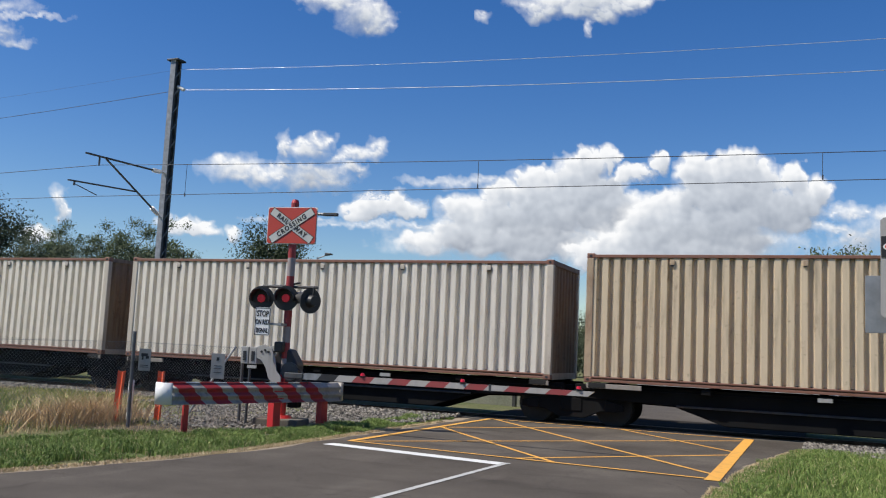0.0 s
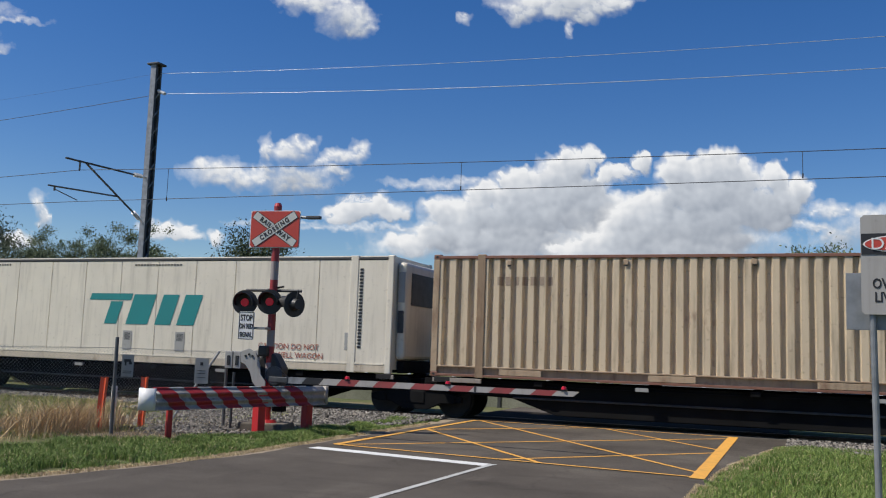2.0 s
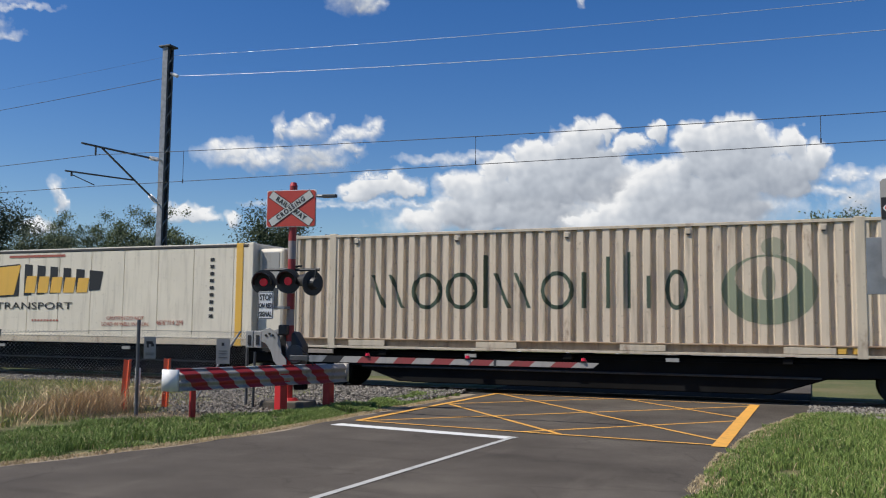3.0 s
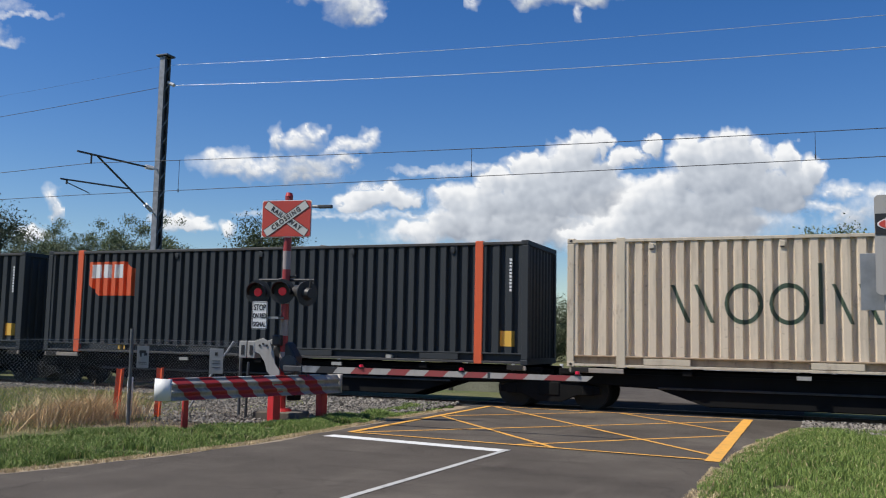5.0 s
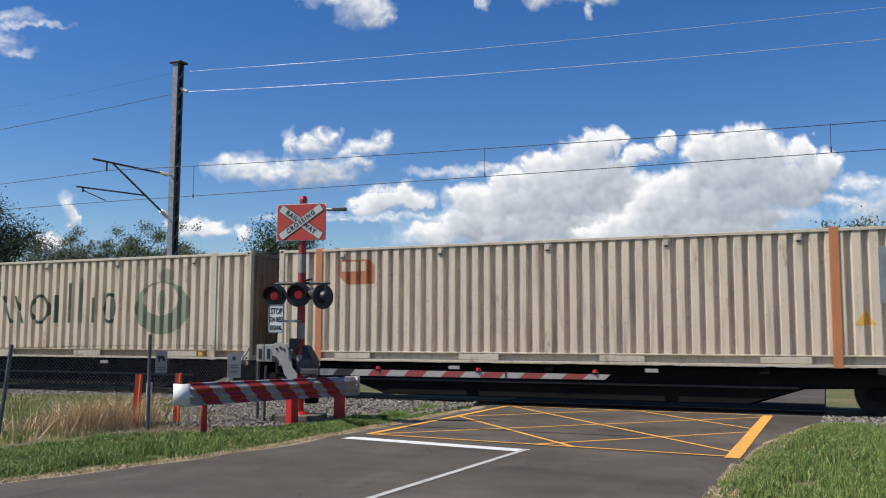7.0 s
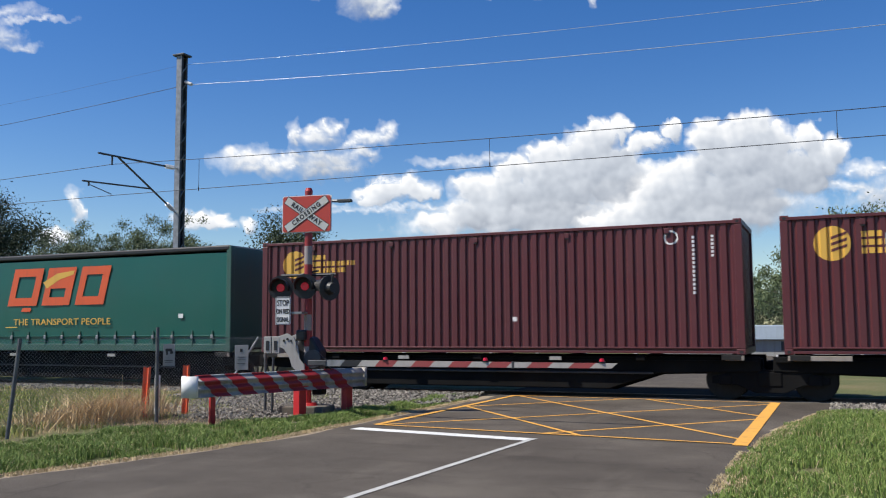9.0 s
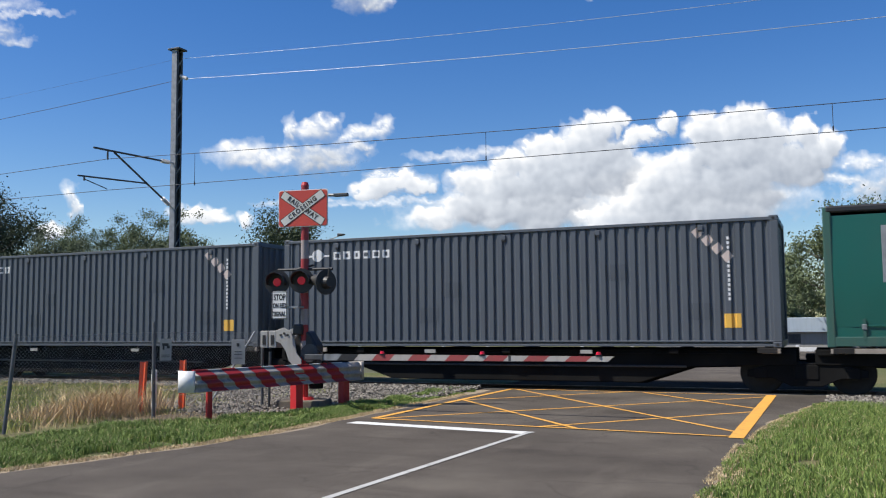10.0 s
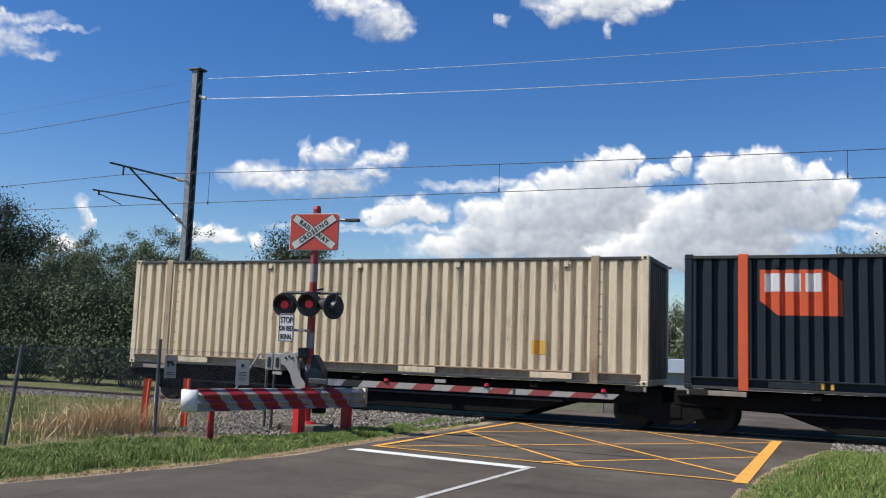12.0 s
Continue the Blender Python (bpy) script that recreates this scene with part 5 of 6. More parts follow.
for (x, y, lx) in ((-11.39, 12.79, 0.06), (-11.2, 13.67, 0.02)):
    pk = root("orange_post", pose(x, y, 0), "orange painted steel marker post", "post", "orange posts")
    mb = MB()
    for ang_ in (90, 210, 330):
        m = pose(0, 0, 0, 0, 0, ang_)
        mb.add([m @ Vector(p) for p in ((0, -0.006, -0.05), (0.075, -0.008, -0.05), (0.075, 0.008, -0.05), (0, 0.006, -0.05))] + [m @ Vector(p) + Vector((lx, 0, 0)) for p in ((0, -0.006, 0.90), (0.075, -0.008, 0.92), (0.075, 0.008, 0.92), (0, 0.006, 0.90))],
               [(0, 1, 5, 4), (1, 2, 6, 5), (2, 3, 7, 6), (4, 5, 6, 7)])
    part("picket", mb, M_ORANGE, pk)


def small_plate(x, y, z, w, h, face, label, marks, post=0.0):
    ob = root("small_plate", pose(x, y, z, 0, 0, face), label, "sign", "small plates on the fence")
    part("plate", MB().prism([(-w / 2, -h / 2), (w / 2, -h / 2), (w / 2, h / 2), (-w / 2, h / 2)], -0.004, 0.004), M_DULLPLATE, ob, bevel=0.002)
    for (a, b, c, d) in marks:
        part("print_bar", MB().box(a, b, -0.008, -0.0045, c, d), M_INK, ob)
    if post:
        part("stake", MB().tube((0, 0.02, -z), (0, 0.02, 0.1), 0.018, n=8), M_DARKSTEEL, ob)
    return ob


small_plate(-10.72, 12.62, 1.14, 0.20, 0.38, 30, "small white fence plate with a camera sign", [(-0.06, 0.05, 0.06, 0.11), (0.02, 0.07, 0.02, 0.07), (-0.05, -0.02, 0.0, 0.06), (-0.07, 0.07, -0.10, -0.09), (-0.07, 0.07, -0.13, -0.12)])
small_plate(-10.16, 13.95, 1.06, 0.25, 0.46, 25, "small white fence plate with printed lines", [(-0.03, 0.02, 0.10, 0.16), (-0.07, 0.07, 0.0, 0.01), (-0.07, 0.07, -0.05, -0.04), (-0.07, 0.07, -0.12, -0.11)])
pipe = root("white_pipe", pose(-11.42, 13.15, 0), "short white plastic pipe standing in the gravel", "pipe")
part("tube", MB().tube((0, 0, -0.05), (0, 0, 0.75), 0.05, n=14), M_WHITE, pipe)
cabpost = root("steel_stake", pose(-9.75, 14.35, 0), "thin dark steel stake beside the signal", "stake")
part("shaft", MB().tube((0, 0, -0.05), (0.02, 0, 1.05), 0.025, n=8), M_DARKSTEEL, cabpost)

# ---- danger sign on the near verge ----
danger = root("danger_sign", pose(0.40, 6.55, 0, 0, 0, -3), "white danger sign with a red oval on steel posts", "sign")
for x in (0.09, 0.52):
    part("sign_post", MB().tube((x, 0.03, -0.05), (x - 0.03, 0.03, 2.5), 0.022, n=12), M_GALV, danger)
bd = part("sign_board", MB().prism([(0.0, 1.91), (0.02, 1.89), (0.59, 1.89), (0.61, 1.91), (0.61, 2.53), (0.59, 2.55), (0.02, 2.55), (0.0, 2.53)], -0.004, 0.004), M_DULLWHITE, danger, "white board")
part("black_panel", MB().prism([(0.004, 2.285), (0.606, 2.285), (0.606, 2.425), (0.004, 2.425)], -0.008, -0.0045), M_INK, bd)
part("oval_rim", MB().prism(disc(0.305, 2.355, 0.29, 0.062, 36), -0.011, -0.0085), M_WHITE, bd)
part("red_oval", MB().prism(disc(0.305, 2.355, 0.28, 0.054, 36), -0.014, -0.0115), M_SIGNRED, bd)
words("danger_word", "DANGER", 0.112, M_WHITE, bd, pose(0.295, -0.016, 2.352, 90), "white lettering", 1.05, 0.001)
words("sign_word", "OVERHEAD", 0.092, M_INK, bd, pose(0.245, -0.006, 2.09, 90), "black lettering", 0.75, 0.001, 1.0, 0.002)
words("sign_word", "LIVE WIRES", 0.092, M_INK, bd, pose(0.25, -0.006, 2.0, 90), "black lettering", 0.75, 0.001, 1.0, 0.002)
decal("bolt_mark", [[(0.28, 2.46), (0.34, 2.46), (0.31, 2.52)]], M_INK, bd, [(0.0, -0.002), (0.6, -0.002)])
back = root("sign_back", pose(0.31, 6.62, 0, 0, 0, -3), "grey back of a square road sign behind the danger sign", "sign")
part("back_panel", MB().box(0.0, 0.60, 0.0, 0.006, 1.79, 2.17), M_GALV, back, bevel=0.002)
part("back_post", MB().tube((0.30, 0.04, -0.05), (0.30, 0.04, 2.15), 0.022, n=10), M_GALV, back)


# ---- plants ----
M_BARK = ground_mat("bark", [(0.3, (0.09, 0.07, 0.055)), (0.7, (0.20, 0.17, 0.14))], 3, 20, 0.9, 0.6, 0.03)
M_LEAF = piece_mat("gum_leaves", (0.060, 0.084, 0.034), (0.165, 0.20, 0.088), 0.75)
M_DARKLEAF = piece_mat("dark_leaves", (0.026, 0.042, 0.018), (0.066, 0.092, 0.036), 0.8)
M_DEEPLEAF = piece_mat("deep_green_leaves", (0.014, 0.024, 0.010), (0.040, 0.060, 0.023), 0.8)
M_SHEOAK = piece_mat("she_oak_needles", (0.066, 0.084, 0.044), (0.128, 0.150, 0.080), 0.85)
M_GRASS = piece_mat("green_grass", (0.062, 0.120, 0.016), (0.25, 0.325, 0.075), 0.75)
M_DRY = piece_mat("dry_grass", (0.38, 0.28, 0.14), (0.66, 0.53, 0.32), 0.8)
M_TAN = piece_mat("tan_dead_grass", (0.38, 0.25, 0.12), (0.70, 0.52, 0.30), 0.8)
M_MIXED = piece_mat("mixed_grass", (0.15, 0.22, 0.036), (0.44, 0.41, 0.15), 0.8)


def leaves(rng, centres, radii, count, size, squash=0.8):
    """Small folded leaf sprays scattered through clumps."""
    k = rng.integers(0, len(centres), count)
    p = np.array(centres)[k] + rng.normal(size=(count, 3)) * (np.array(radii)[k] * 0.45)[:, None] * np.array([1, 1, squash])
    a = rng.normal(size=(count, 3))
    a /= np.linalg.norm(a, axis=1)[:, None]
    b = np.cross(a, rng.normal(size=(count, 3)))
    b /= np.linalg.norm(b, axis=1)[:, None]
    s = size * (0.5 + rng.random(count))[:, None]
    v = np.stack([p - a * s, p + b * s * 0.45, p + a * s, p - b * s * 0.45], 1).reshape(-1, 3)
    f = np.arange(count * 4).reshape(-1, 4)
    return v.tolist(), f.tolist()


def tree(x, y, h, spread_, seed, label, leaf=M_LEAF, dense=1.0, bare=0.35, size=0.20, squash=0.8):
    rng = np.random.default_rng(seed)
    ob = root("tree", pose(x, y, -0.1), label, "tree", "trees beyond the track")
    mb = MB()
    top = Vector((rng.normal() * 0.05 * h, rng.normal() * 0.05 * h, h * 0.72))
    mb.tube((0, 0, 0), top * 0.5, 0.030 * h * 0.5, 0.020 * h * 0.5, n=9)
    mb.tube(top * 0.5, top, 0.020 * h * 0.5, 0.008 * h * 0.5, n=8)
    part("trunk", mb, M_BARK, ob)
    lm = MB()
    cs, rs = [], []
    n = int(9 + 5 * dense)
    for k in range(n):
        t = bare + (0.98 - bare) * (k + 0.5) / n
        a = k * 2.4 + rng.random()
        reach = spread_ * (0.35 + 0.65 * math.sin(3.14159 * min(1, (t - bare) / (1 - bare) * 0.8 + 0.15))) * (0.6 + 0.5 * rng.random())
        st = top * min(1, t)
        en = Vector((st.x + reach * math.cos(a), st.y + reach * math.sin(a), min(h * 0.97, st.z + h * (0.06 + 0.16 * rng.random()))))
        lm.tube(st, en, 0.010 * h * 0.5, 0.003 * h * 0.5, n=5)
        for j in range(3):
            q = st.lerp(en, 0.55 + 0.22 * j) + Vector(rng.normal(size=3) * 0.10 * spread_)
            cs.append(tuple(q))
            rs.append(spread_ * (0.22 + 0.20 * rng.random()))
    cs.append((top.x, top.y, h * 0.9))
    rs.append(spread_ * 0.3)
    part("branchwork", lm, M_BARK, ob)
    v, f = leaves(rng, cs, rs, int(9500 * dense), size * 0.52, squash)
    part("crown", raw_mesh("crown", v, f, leaf), leaf, ob)
    return ob


GUM = "tall gum tree with an open grey-green crown"
for k, (x, y, h, w, lf, dn, lb) in enumerate((
        (-51.0, 42, 11.9, 4.2, M_DEEPLEAF, 7.0, "big dark dense tree beyond the track"), (-55, 44, 11.5, 4.2, M_DEEPLEAF, 5.0, "big dark dense tree beyond the track"),
        (-63.9, 60, 11.4, 2.2, M_LEAF, 1.2, GUM), (-60.6, 60, 12.1, 2.4, M_LEAF, 1.4, GUM), (-57.8, 61, 12.3, 2.2, M_LEAF, 1.3, GUM), (-53.8, 60, 12.4, 2.6, M_LEAF, 1.7, GUM),
        (-50.4, 60, 12.2, 2.2, M_LEAF, 1.3, GUM), (-47.2, 60, 11.8, 1.7, M_LEAF, 0.25, "thin sparse gum tree with bare twigs"), (-34.1, 50, 10.6, 3.0, M_DARKLEAF, 3.0, "rounded dark tree beyond the track"),
        (-0.2, 50, 8.2, 2.2, M_LEAF, 1.0, GUM), (1.8, 52, 8.6, 2.6, M_LEAF, 1.2, GUM), (4.6, 50, 8.4, 2.4, M_LEAF, 1.2, GUM), (-2.6, 58, 6.6, 2.0, M_LEAF, 1.0, GUM))):
    tree(x, y, h, w, 100 + k, lb, lf, dn, 0.30 if lf is M_LEAF else 0.12, 0.15 if lf is M_LEAF else 0.15)
# shrubs and young trees that close the view
rng = np.random.default_rng(5)
for k in range(52):
    if k >= 34:
        x, y, h = -25.5 - 1.15 * (k - 34) + rng.normal() * 0.4, 29 + 5 * rng.random(), 3.6 + 1.5 * rng.random()
    elif k < 14:
        x, y, h = -36 - 1.45 * k + rng.normal() * 0.5, 38 + 8 * rng.random(), 6.0 + 2.2 * rng.random()
    else:
        x, y, h = -34 + (k - 14) * 2.6 + rng.normal() * 0.6, 62 + 8 * rng.random(), 4.4 + 1.6 * rng.random()
    tree(x, y, h, 2.0 + 0.7 * rng.random(), 300 + k, "feathery young tree in the row beyond the track", M_SHEOAK if k % 3 else M_DARKLEAF, 1.6, 0.05, 0.12, 1.2)
# low scrub close behind the rails
for k in range(26):
    x, y, h = -48.5 + 1.03 * k + rng.normal() * 0.25, 24.6 + 1.3 * rng.random(), 1.2 + 1.1 * rng.random()
    sh = root("bush", pose(x, y, -0.1), "low dark bush behind the rails", "bush", "bushes beyond the track")
    stem = MB()
    cs, rs = [], []
    for j in range(7):
        tip = Vector((rng.normal() * 0.55, rng.normal() * 0.4, h * (0.35 + 0.5 * rng.random())))
        stem.tube((tip.x * 0.1, tip.y * 0.1, 0), tip, 0.03, 0.01, n=5)
        cs.append(tuple(tip))
        rs.append(0.45 + 0.2 * rng.random())
    part("stems", stem, M_BARK, sh)
    v, f = leaves(rng, cs, rs, 3200, 0.06, 0.8)
    part("foliage", raw_mesh("foliage", v, f, M_DARKLEAF if k % 2 else M_SHEOAK), M_SHEOAK, sh)
far_rng = np.random.default_rng(11)
n_far = 70
cs = [(-190 + 4.6 * k, 105 + 18 * far_rng.random(), 2.4 + 2.2 * far_rng.random()) for k in range(n_far)]
v, f = leaves(far_rng, cs, [4.2] * n_far, 15000, 0.5, 0.75)
tagged(part("far_wood", raw_mesh("far_wood", v, f, M_DARKLEAF), M_DARKLEAF, None, "distant wood on the horizon"), category="wood", kind="stuff")


def blades(name, seed, count, area, height, mat, label, width=0.0042, lean=0.6):
    """Grass: single curved blades; area gives a random place or None."""
    r = np.random.default_rng(seed)
    vs_, fs_ = [], []
    got = 0
    while got < count:
        p = area(r)
        if p is None:
            continue
        got += 1
        x, y, hk = p
        h = height * hk * (0.5 + 0.8 * r.random())
        a = r.random() * 6.28
        w = width * (0.7 + 0.8 * r.random())
        dx, dy = math.cos(a), math.sin(a)
        lx, ly = r.normal() * lean * h, r.normal() * lean * h
        k = len(vs_)
        vs_ += [(x - dx * w, y - dy * w, -0.06), (x + dx * w, y + dy * w, -0.06), (x + dx * w * 0.7 + lx * 0.4, y + dy * w * 0.7 + ly * 0.4, h * 0.6), (x - dx * w * 0.7 + lx * 0.4, y - dy * w * 0.7 + ly * 0.4, h * 0.6), (x + lx, y + ly, h)]
        fs_ += [(k, k + 1, k + 2, k + 3), (k + 3, k + 2, k + 4)]
    ob = part(name, raw_mesh(name, vs_, fs_, mat), mat, None, label)
    return tagged(ob, category="grass", kind="stuff")


def edge_left(y):
    return ROAD_L - (0.9 * max(0.0, (11 - y) / 4) ** 1.3 if y < 11 else 0)


def fence_x(y):
    return -10.83 + 0.27 * (y - 12.46)


def verge_left(r):
    y = 6.0 + 13.5 * r.random()
    e = edge_left(y) - 0.26 + 0.12 * noise.noise((y * 1.9, 0, 5))
    wide = float(np.interp(y, (8, 10.7, 11.6, 12.1, 13.4, 15.0, 18.0), (2.4, 2.9, 2.7, 2.0, 1.5, 0.85, 0.8)))
    x = e - wide * r.random() * (1 + 0.25 * noise.noise((y * 1.2, 3, 5)))
    tuft = noise.noise((x * 1.6, y * 1.6, 3))
    if tuft < -0.30:
        return None
    return x, y, (0.55 + 0.7 * min(1, (e - x) / 0.5)) * (0.85 + 0.7 * tuft)


def verge_right(r):
    y = 4.0 + 14.5 * r.random()
    e = edge_right(y) + 0.06 + 0.16 * noise.noise((y * 1.7, 7, 1)) - 0.08 * (y < 12.4)
    x = e + 5.5 * r.random() ** 1.4
    tuft = noise.noise((x * 1.3, y * 1.3, 8))
    if tuft < -0.40 or (x < e + 0.25 and r.random() < 0.45):
        return None
    return x, y, (0.55 + 0.6 * min(1, (x - e) / 0.6)) * (0.9 + 0.7 * tuft)


def fringe_right(r):
    y = 4.0 + 14.3 * r.random()
    if noise.noise((y * 1.1, 2, 6)) < -0.15:
        return None
    return edge_right(y) - 0.10 * (y < 12.4) + 0.30 * r.random() ** 1.5, y, 0.6


def field_left(r):
    y, x = 9.0 + 10.0 * r.random(), -10.4 - 14 * r.random()
    tuft = noise.noise((x * 0.8, y * 0.8, 1))
    if tuft < -0.12 or x > fence_x(y) - 0.1:
        return None
    return x, y, 0.7 + 1.2 * tuft


def field_dry(r):
    y, x = 9.0 + 10.0 * r.random(), -10.4 - 14 * r.random()
    tuft = noise.noise((x * 0.8, y * 0.8, 1))
    if tuft > 0.15 or x > fence_x(y) - 0.1:
        return None
    return x, y, 0.7 + 0.3 * r.random()


def dry_patch(r):
    x, y = -12.15 + r.normal() * 0.5, 12.45 + r.normal() * 0.55
    near = fence_x(y) - 0.30 - x
    if near < 0:
        return None
    return x, y, max(0.25, 1.25 - 0.75 * near)


def strip(r):
    y = 5.0 + 13.5 * r.random()
    return edge_left(y) - 0.06 - 0.26 * r.random(), y, 0.5


def litter(r):
    y = 11.6 + 4.0 * r.random()
    x = -8.2 - 0.9 * max(0.0, (15.5 - y) / 4) - 2.4 * r.random()
    return x, y, 0.5


blades("grass_verge", 1, 80000, verge_left, 0.070, M_GRASS, "lush green grass verge along the road")
blades("grass_verge", 2, 105000, verge_right, 0.066, M_GRASS, "short green grass on the near verge")
blades("grass_field", 3, 34000, field_left, 0.075, M_MIXED, "mixed green and dry grass inside the fence", 0.006)
blades("dry_grass", 5, 14000, field_dry, 0.055, M_DRY, "dead grass in bare patches inside the fence", 0.005, 1.0)
blades("dry_grass", 4, 4200, dry_patch, 0.52, M_TAN, "tall tuft of dead straw-coloured grass", 0.0055, 0.75)
blades("dry_grass", 8, 11000, verge_right, 0.05, M_DRY, "dry straw among the short grass", 0.004, 0.9)
blades("dry_grass", 10, 7000, fringe_right, 0.04, M_DRY, "dead grass fringe on the ragged road edge", 0.005, 0.9)
blades("dry_grass", 9, 9000, verge_left, 0.055, M_DRY, "dry straw among the verge grass", 0.004, 0.9)
blades("dry_grass", 7, 3500, litter, 0.04, M_DRY, "dead grass lying on bare soil", 0.005, 1.2)
blades("dry_grass", 6, 9000, strip, 0.04, M_DRY, "dead grass fringe along the asphalt edge", 0.006, 0.8)

# ---- ballast stones ----


def stones(name, seed, count, area, label):
    r = np.random.default_rng(seed)
    base = np.array([(1, 0, 0), (-1, 0, 0), (0, 1, 0), (0, -1, 0), (0, 0, 1), (0, 0, -1)], float)
    tri = [(0, 2, 4), (2, 1, 4), (1, 3, 4), (3, 0, 4), (2, 0, 5), (1, 2, 5), (3, 1, 5), (0, 3, 5)]
    vs_, fs_ = [], []
    for _ in range(count):
        x, y, z = area(r)
        s = 0.018 + 0.026 * r.random()
        m = Euler(r.random(3) * 6.28).to_matrix()
        k = len(vs_)
        for b in base:
            q = m @ Vector(b * (0.7 + 0.6 * r.random()) * s)
            vs_.append((x + q.x, y + q.y, z + q.z * 0.8))
        fs_ += [(k + a, k + b, k + c) for a, b, c in tri]
    return tagged(part(name, raw_mesh(name, vs_, fs_, M_STONE), M_STONE, None, label), category="ballast", kind="stuff")


def shoulder_left(r):
    y = 13.2 + 6.9 * r.random()
    x0 = -8.3 - 0.9 * max(0.0, (15.5 - y) / 2)
    x = x0 - (4.8 * r.random())
    if y > 17:
        x = ROAD_L - 0.35 - 7.0 * r.random()
    return x, y, -0.03 + 0.06 * r.random() + 0.03 * max(0, (y - 15) / 3)


def shoulder_right(r):
    y = 17.7 + 2.6 * r.random()
    return ROAD_R + 0.9 + 5.0 * r.random() + 0.3 * (y < 18.3), y, -0.03 + 0.05 * r.random()


def track_stones(r):
    y = TRACK_Y - 1.8 + 3.6 * r.random()
    x = ROAD_L - 0.5 - 28 * r.random() ** 1.3 if r.random() < 0.75 else ROAD_R + 1.0 + 6 * r.random()
    return x, y, -0.12 - 0.30 * max(0, abs(y - TRACK_Y) - 1.45) + 0.03 * r.random()


stones("ballast_stones", 1, 17000, shoulder_left, "loose grey ballast stones beside the track")
stones("ballast_stones", 2, 5000, shoulder_right, "loose grey ballast stones beside the track")


def shoulder_far(r):
    return -13.5 - 13.0 * r.random(), 18.7 + 1.5 * r.random(), -0.03 + 0.05 * r.random()


stones("ballast_stones", 4, 7000, shoulder_far, "loose grey ballast stones along the track shoulder")
stones("ballast_stones", 3, 7000, track_stones, "loose grey ballast stones around the rails")
slab("bare_soil", [(-8.55, 15.4), (-10.3, 13.4), (-12.2, 13.0), (-12.0, 11.9), (-9.6, 11.3), (-8.75, 12.2), (-8.3, 14.0), (-8.0, 15.6)], -0.2, -0.016, M_SOIL, "bare brown soil with dead grass around the guard rail", category="soil")
bedl = slab("gravel_pad", [(-8.0, 20.1), (-14.5, 20.1), (-13.5, 15.0), (-12.0, 13.2), (-10.2, 12.9), (-8.5, 15.2), (-7.8, 17.0)], -0.2, -0.012, M_BALLAST, "grey gravel bed around the signal", category="gravel")
bedr = slab("gravel_pad_east", [(ROAD_R + 0.95, 17.6), (5.2, 17.4), (5.2, 20.2), (ROAD_R + 0.95, 20.2)], -0.2, -0.015, M_BALLAST, "grey gravel shoulder of the track", category="gravel")

# ---- beyond the track ----
for k in range(22):
    x = -24 + k * 1.9
    fp = root("white_fence_post", pose(x, 33.5 + 0.02 * k, -0.05), "short white post of a low rail fence beyond the track", "post", "white posts beyond the track")
    part("shaft", MB().box(-0.06, 0.06, -0.05, 0.05, 0, 0.75), M_WHITE, fp, bevel=0.01)
low = root("low_rail", pose(0, 33.42, 0), "low white rail on short posts beyond the track", "rail")
part("rail_board", MB().box(-2.0, 16.5, -0.02, 0.02, 0.48, 0.62), M_WHITE, low, bevel=0.008)
for k in range(6):
    part("rail_post", MB().box(-1.9 + 3.6 * k, -1.78 + 3.6 * k, -0.02, 0.05, -0.1, 0.62), M_WHITE, low)
shed = root("shed", pose(-2.5, 56, -0.05), "low shed with a pale blue-grey metal roof", "building")
part("wall", MB().box(-7, 7, -3, 3, 0, 1.0), M_GREYBOX, shed)
part("roof", MB().prism([(-7.4, 0.95), (7.4, 0.95), (7.0, 1.75), (-7.0, 1.75)], -3.3, 3.3), paint("pale_roof", (0.42, 0.50, 0.58), 0.15), shed, bevel=0.03)
for k in range(5):
    part("window", MB().box(-5.6 + 2.6 * k, -4.4 + 2.6 * k, -3.03, -2.99, 0.35, 0.85), M_DARKSTEEL, shed)

def street_lamp(x, y, h, reach):
    ob = root("street_lamp", pose(x, y, -0.05), "grey steel street lamp with a short arm", "street lamp", "street lamps beyond the track")
    part("pole", MB().tube((0, 0, 0), (0, 0, h), 0.09, 0.05, n=12), M_GALV, ob)
    part("arm", MB().tube((0, 0, h - 0.05), (reach * 0.8, 0, h + 0.12), 0.03, n=8), M_GALV, ob)
    part("lamp_head", MB().prism([(reach * 0.7, h + 0.08), (reach * 1.25, h + 0.14), (reach * 1.25, h + 0.20), (reach * 0.7, h + 0.24)], -0.12, 0.12), M_DARKSTEEL, ob, bevel=0.03)


street_lamp(-23.5, 40, 6.0, 0.65)
street_lamp(-7.6, 40, 5.5, 0.65)

M_PANEL = ground_mat("mossy_panel", [(0.3, (0.20, 0.215, 0.16)), (0.7, (0.32, 0.325, 0.26))], 1.2, 20, 0.9, 0.3, 0.01)
low_wall = root("low_panel_wall", pose(0, 26.6, 0), "low wall of pale mossy concrete panels with dark posts", "wall")
for k in range(8):
    x = -22.8 + 2.05 * k
    part("panel", MB().box(x + 0.05, x + 2.0, -0.04, 0.04, -0.1, 0.52), M_PANEL, low_wall, bevel=0.012)
    part("wall_post", MB().box(x - 0.05, x + 0.05, -0.07, 0.07, -0.1, 0.60), M_DARKSTEEL, low_wall)

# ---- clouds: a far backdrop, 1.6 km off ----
M_CLOUD, cn, cl, cb_ = material("cloud_vapour", 1.0)
cn.remove(cb_)
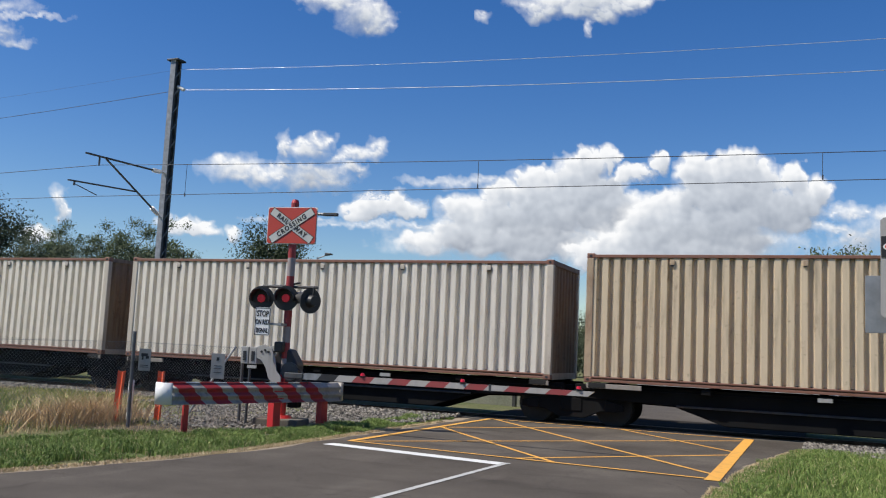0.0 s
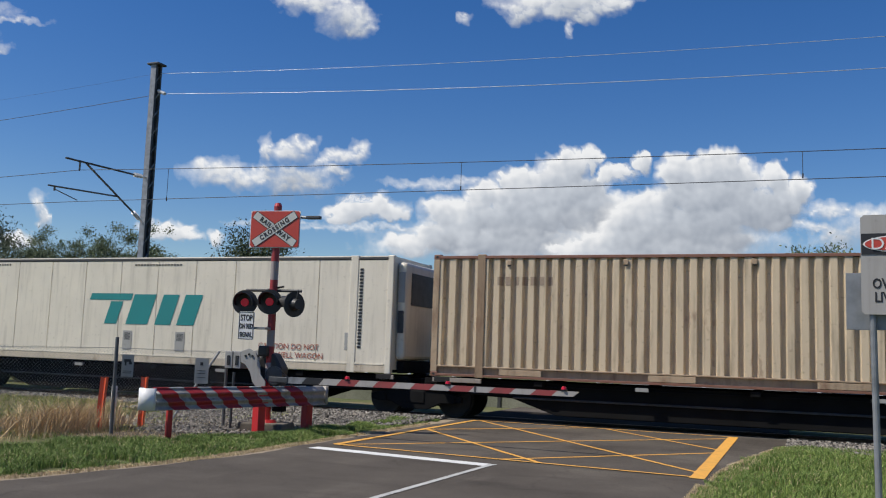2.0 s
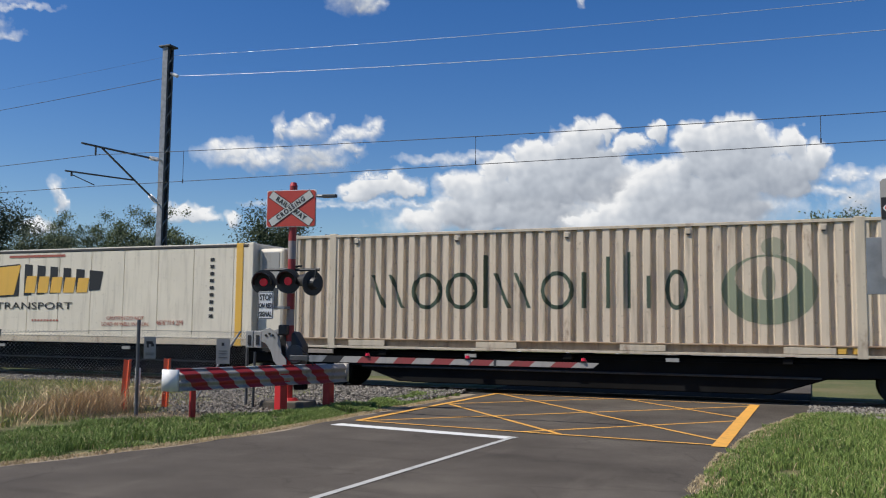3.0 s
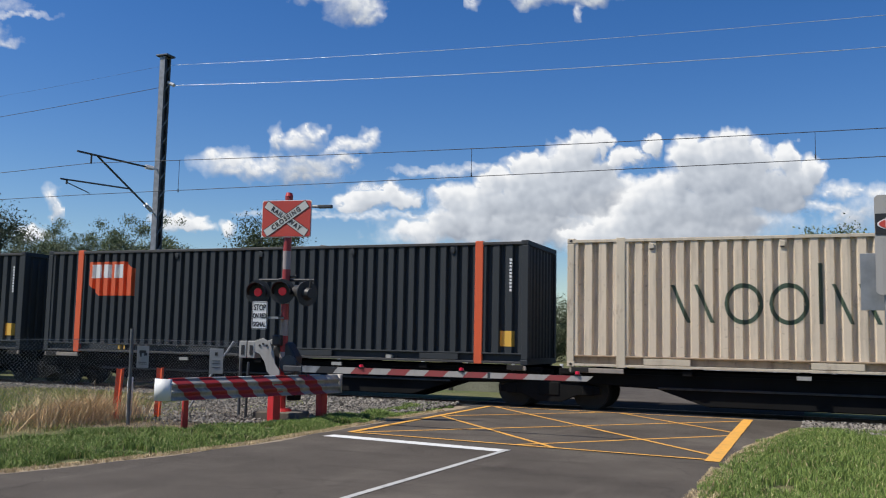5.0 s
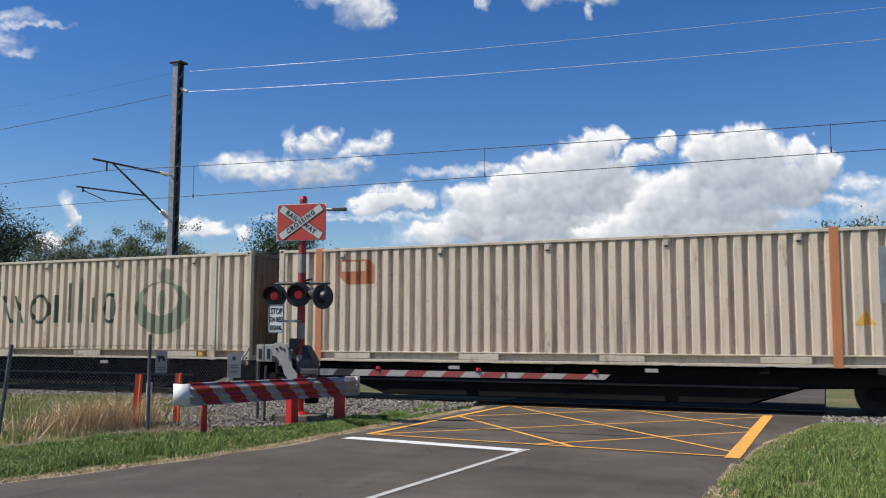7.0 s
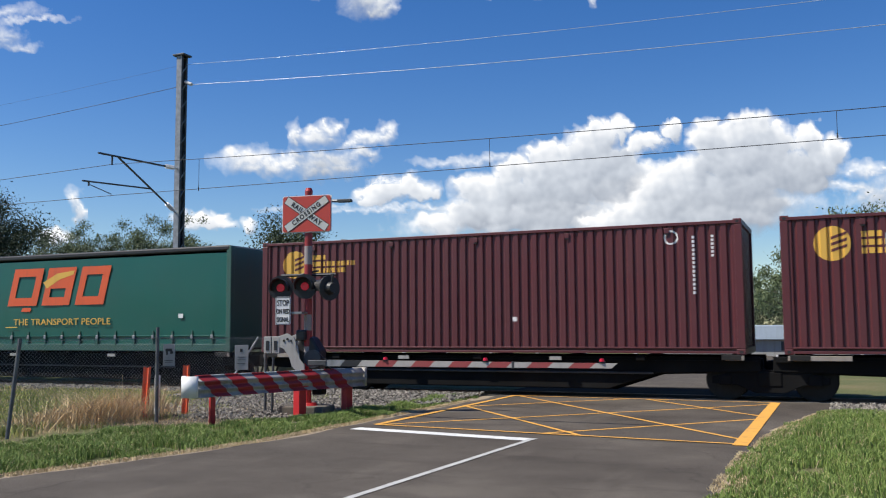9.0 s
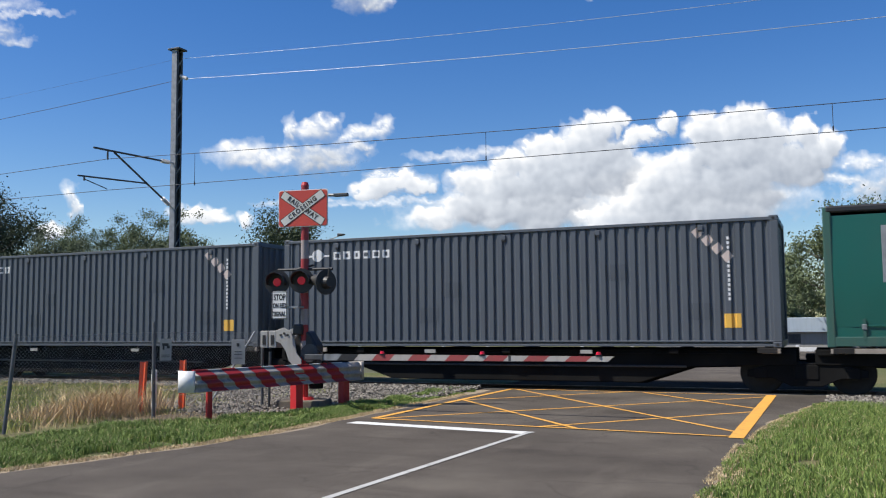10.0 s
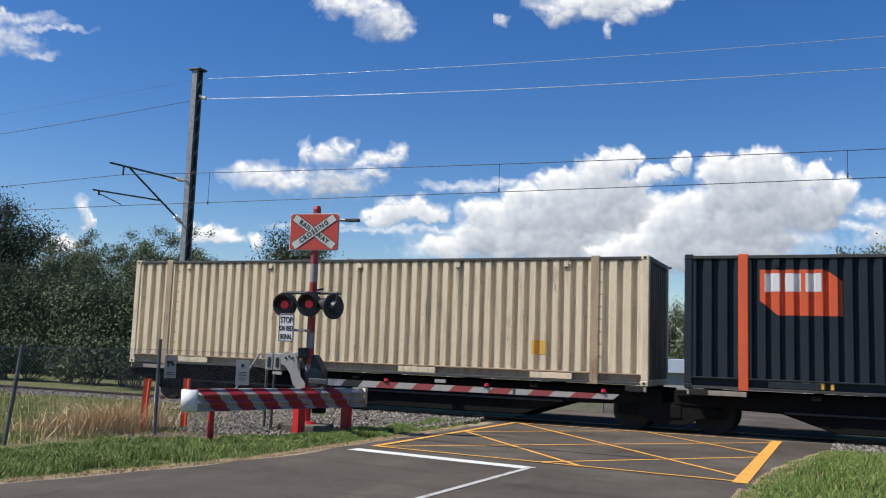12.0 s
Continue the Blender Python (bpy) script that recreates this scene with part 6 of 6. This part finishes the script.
at_d, at_s = cn.new("ShaderNodeAttribute"), cn.new("ShaderNodeAttribute")
at_d.attribute_name, at_s.attribute_name = "vapour", "tone"
fine = noise_tex(cn, cl, 0.055, 8, rough=0.62)
addn = cn.new("ShaderNodeMath")
addn.operation = "MULTIPLY_ADD"
cl.new(fine, addn.inputs[0])
addn.inputs[1].default_value = 0.55
cl.new(at_d.outputs["Fac"], addn.inputs[2])
alpha = ramp(cn, cl, addn.outputs[0], [(0.10, grey(0.0)), (0.42, grey(0.38)), (0.80, grey(0.97))])
shn = cn.new("ShaderNodeMath")
shn.operation = "MULTIPLY_ADD"
cl.new(fine, shn.inputs[0])
shn.inputs[1].default_value = 0.16
cl.new(at_s.outputs["Fac"], shn.inputs[2])
tone = ramp(cn, cl, shn.outputs[0], [(0.15, (0.34, 0.38, 0.45)), (0.50, (0.62, 0.66, 0.72)), (0.80, (0.97, 0.975, 0.98))])
em, tr, mx, out = cn.new("ShaderNodeEmission"), cn.new("ShaderNodeBsdfTransparent"), cn.new("ShaderNodeMixShader"), cn["Material Output"]
cl.new(tone, em.inputs["Color"])
em.inputs["Strength"].default_value = 0.86
cl.new(alpha, mx.inputs[0])
cl.new(tr.outputs[0], mx.inputs[1])
cl.new(em.outputs[0], mx.inputs[2])
cl.new(mx.outputs[0], out.inputs["Surface"])
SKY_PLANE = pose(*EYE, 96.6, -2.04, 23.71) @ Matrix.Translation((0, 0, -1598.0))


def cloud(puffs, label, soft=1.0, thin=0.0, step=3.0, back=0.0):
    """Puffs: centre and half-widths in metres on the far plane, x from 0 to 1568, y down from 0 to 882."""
    pf = np.array(puffs, float)
    x0, x1 = (pf[:, 0] - pf[:, 2] * 1.5).min(), (pf[:, 0] + pf[:, 2] * 1.5).max()
    y0, y1 = (pf[:, 1] - pf[:, 3] * 1.6).min(), (pf[:, 1] + pf[:, 3] * 1.6).max()
    nx, ny = int((x1 - x0) / step) + 2, int((y1 - y0) / step) + 2
    X, Y = np.meshgrid(np.linspace(x0, x1, nx), np.linspace(y0, y1, ny))

    def nz(a, b, s, o):
        return np.array([noise.noise((p * s, q * s, o)) for p, q in zip(a.ravel(), b.ravel())]).reshape(a.shape)

    wx = X + 15 * nz(X, Y, 0.022, 1) + 8 * nz(X, Y, 0.06, 2) + 4 * nz(X, Y, 0.15, 6)
    wy = Y + 12 * nz(X, Y, 0.022, 3) + 7 * nz(X, Y, 0.06, 4) + 4 * nz(X, Y, 0.15, 7)
    D = np.full(X.shape, -1.0)
    form = np.zeros(X.shape)
    rg = np.random.default_rng(int(pf[0, 0]))
    small = []
    for cx, cy, rx, ry in pf:
        for _ in range(7 if min(rx, ry) > 15 else 3):
            a_ = rg.random() * 6.28
            k_ = 0.30 + 0.16 * rg.random()
            small.append((cx + math.cos(a_) * rx * 0.72, cy + math.sin(a_) * ry * 0.72, rx * k_, ry * k_ * 1.15))
    for cx, cy, rx, ry in list(pf) + small:
        gx, gy = (wx - cx) / (rx * 1.12), (wy - cy) / (ry * 1.12)
        d_ = 1.0 - np.sqrt(gx ** 2 + gy ** 2)
        up_ = np.clip(0.55 - 0.62 * gy - 0.22 * gx, 0, 1)
        form = np.where(d_ > D, up_, form)
        D = np.maximum(D, d_)
    D = np.clip(D * 1.25 * soft - thin, -0.6, 1.0)
    solid = np.clip((D + 0.05) * 3, 0, 1)
    # light comes from above and slightly from the left: sum the vapour on the way
    over = np.zeros_like(D)
    for k in range(1, 36):
        dy, dx = k, int(k * 0.25)
        sh = np.zeros_like(D)
        sh[dy:, dx:] = solid[:-dy, : D.shape[1] - dx] if dx else solid[:-dy, :]
        over += sh * step
    for _ in range(3):  # the light softens inside the vapour
        form[1:-1, 1:-1] = (form[1:-1, 1:-1] * 2 + form[:-2, 1:-1] + form[2:, 1:-1] + form[1:-1, :-2] + form[1:-1, 2:]) / 6
    S = np.exp(-over / 46.0) * 0.62 + 0.34 * form + 0.10 * nz(X, Y, 0.03, 9) + 0.06 * nz(X, Y, 0.09, 12)
    S = np.clip(S, 0, 1)
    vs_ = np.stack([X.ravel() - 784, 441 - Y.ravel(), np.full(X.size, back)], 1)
    idx = np.arange(X.size).reshape(ny, nx)
    fs_ = np.stack([idx[:-1, :-1], idx[1:, :-1], idx[1:, 1:], idx[:-1, 1:]], -1).reshape(-1, 4)
    me = bpy.data.meshes.new("cloud")
    me.from_pydata(vs_.tolist(), [], fs_.tolist())
    for nm, arr in (("vapour", D), ("tone", S)):
        a = me.attributes.new(nm, "FLOAT", "POINT")
        a.data.foreach_set("value", arr.ravel().astype(np.float32))
    me.materials.append(M_CLOUD)
    ob = new("cloud", me)
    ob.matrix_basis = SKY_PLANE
    return tagged(ob, label, "cloud", "clouds", "structure")


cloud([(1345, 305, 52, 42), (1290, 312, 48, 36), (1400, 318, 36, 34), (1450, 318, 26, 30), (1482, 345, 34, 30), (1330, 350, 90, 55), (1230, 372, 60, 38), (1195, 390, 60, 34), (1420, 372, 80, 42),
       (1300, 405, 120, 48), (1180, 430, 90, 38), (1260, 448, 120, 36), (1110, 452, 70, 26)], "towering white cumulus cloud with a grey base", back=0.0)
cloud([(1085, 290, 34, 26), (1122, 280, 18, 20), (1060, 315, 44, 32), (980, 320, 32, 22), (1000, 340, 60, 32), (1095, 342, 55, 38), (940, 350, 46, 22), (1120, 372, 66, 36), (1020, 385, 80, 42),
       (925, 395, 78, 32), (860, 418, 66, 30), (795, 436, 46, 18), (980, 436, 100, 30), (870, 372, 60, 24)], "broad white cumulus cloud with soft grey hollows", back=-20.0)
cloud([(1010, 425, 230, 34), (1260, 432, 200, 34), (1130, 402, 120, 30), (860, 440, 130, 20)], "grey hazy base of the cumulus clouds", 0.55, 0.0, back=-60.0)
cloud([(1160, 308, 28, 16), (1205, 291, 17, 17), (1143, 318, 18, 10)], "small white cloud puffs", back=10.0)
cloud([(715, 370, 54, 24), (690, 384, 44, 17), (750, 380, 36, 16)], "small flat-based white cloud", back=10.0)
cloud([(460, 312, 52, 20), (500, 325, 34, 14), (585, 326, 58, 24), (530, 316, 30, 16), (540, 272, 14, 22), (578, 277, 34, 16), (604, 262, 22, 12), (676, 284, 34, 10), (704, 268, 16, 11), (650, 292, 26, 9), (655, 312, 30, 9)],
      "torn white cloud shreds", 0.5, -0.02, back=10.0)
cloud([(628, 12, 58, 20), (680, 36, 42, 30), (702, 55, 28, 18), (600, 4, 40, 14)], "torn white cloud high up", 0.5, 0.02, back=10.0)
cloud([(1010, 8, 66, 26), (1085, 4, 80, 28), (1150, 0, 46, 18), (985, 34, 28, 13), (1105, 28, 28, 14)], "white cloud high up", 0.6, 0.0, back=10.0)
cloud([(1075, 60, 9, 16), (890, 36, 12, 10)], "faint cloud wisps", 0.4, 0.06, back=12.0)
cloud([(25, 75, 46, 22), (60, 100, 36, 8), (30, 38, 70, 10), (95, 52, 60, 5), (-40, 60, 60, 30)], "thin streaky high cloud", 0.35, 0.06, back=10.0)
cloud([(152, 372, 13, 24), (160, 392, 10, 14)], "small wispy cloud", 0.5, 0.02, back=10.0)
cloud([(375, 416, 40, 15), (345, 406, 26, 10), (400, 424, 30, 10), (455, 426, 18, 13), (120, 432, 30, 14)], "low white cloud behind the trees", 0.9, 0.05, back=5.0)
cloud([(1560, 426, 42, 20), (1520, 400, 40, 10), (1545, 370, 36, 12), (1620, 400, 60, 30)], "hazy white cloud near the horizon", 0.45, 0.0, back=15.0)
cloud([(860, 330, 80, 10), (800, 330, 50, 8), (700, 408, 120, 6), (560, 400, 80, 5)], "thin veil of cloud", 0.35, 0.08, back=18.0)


# ---- movement ----
def motions():
    for ob, x, y, z in MOVERS:
        walk(ob, [(t, pose(x + SPEED * t, y, z)) for t in (0.0, 4.0, 8.0, 12.0)])


motions()
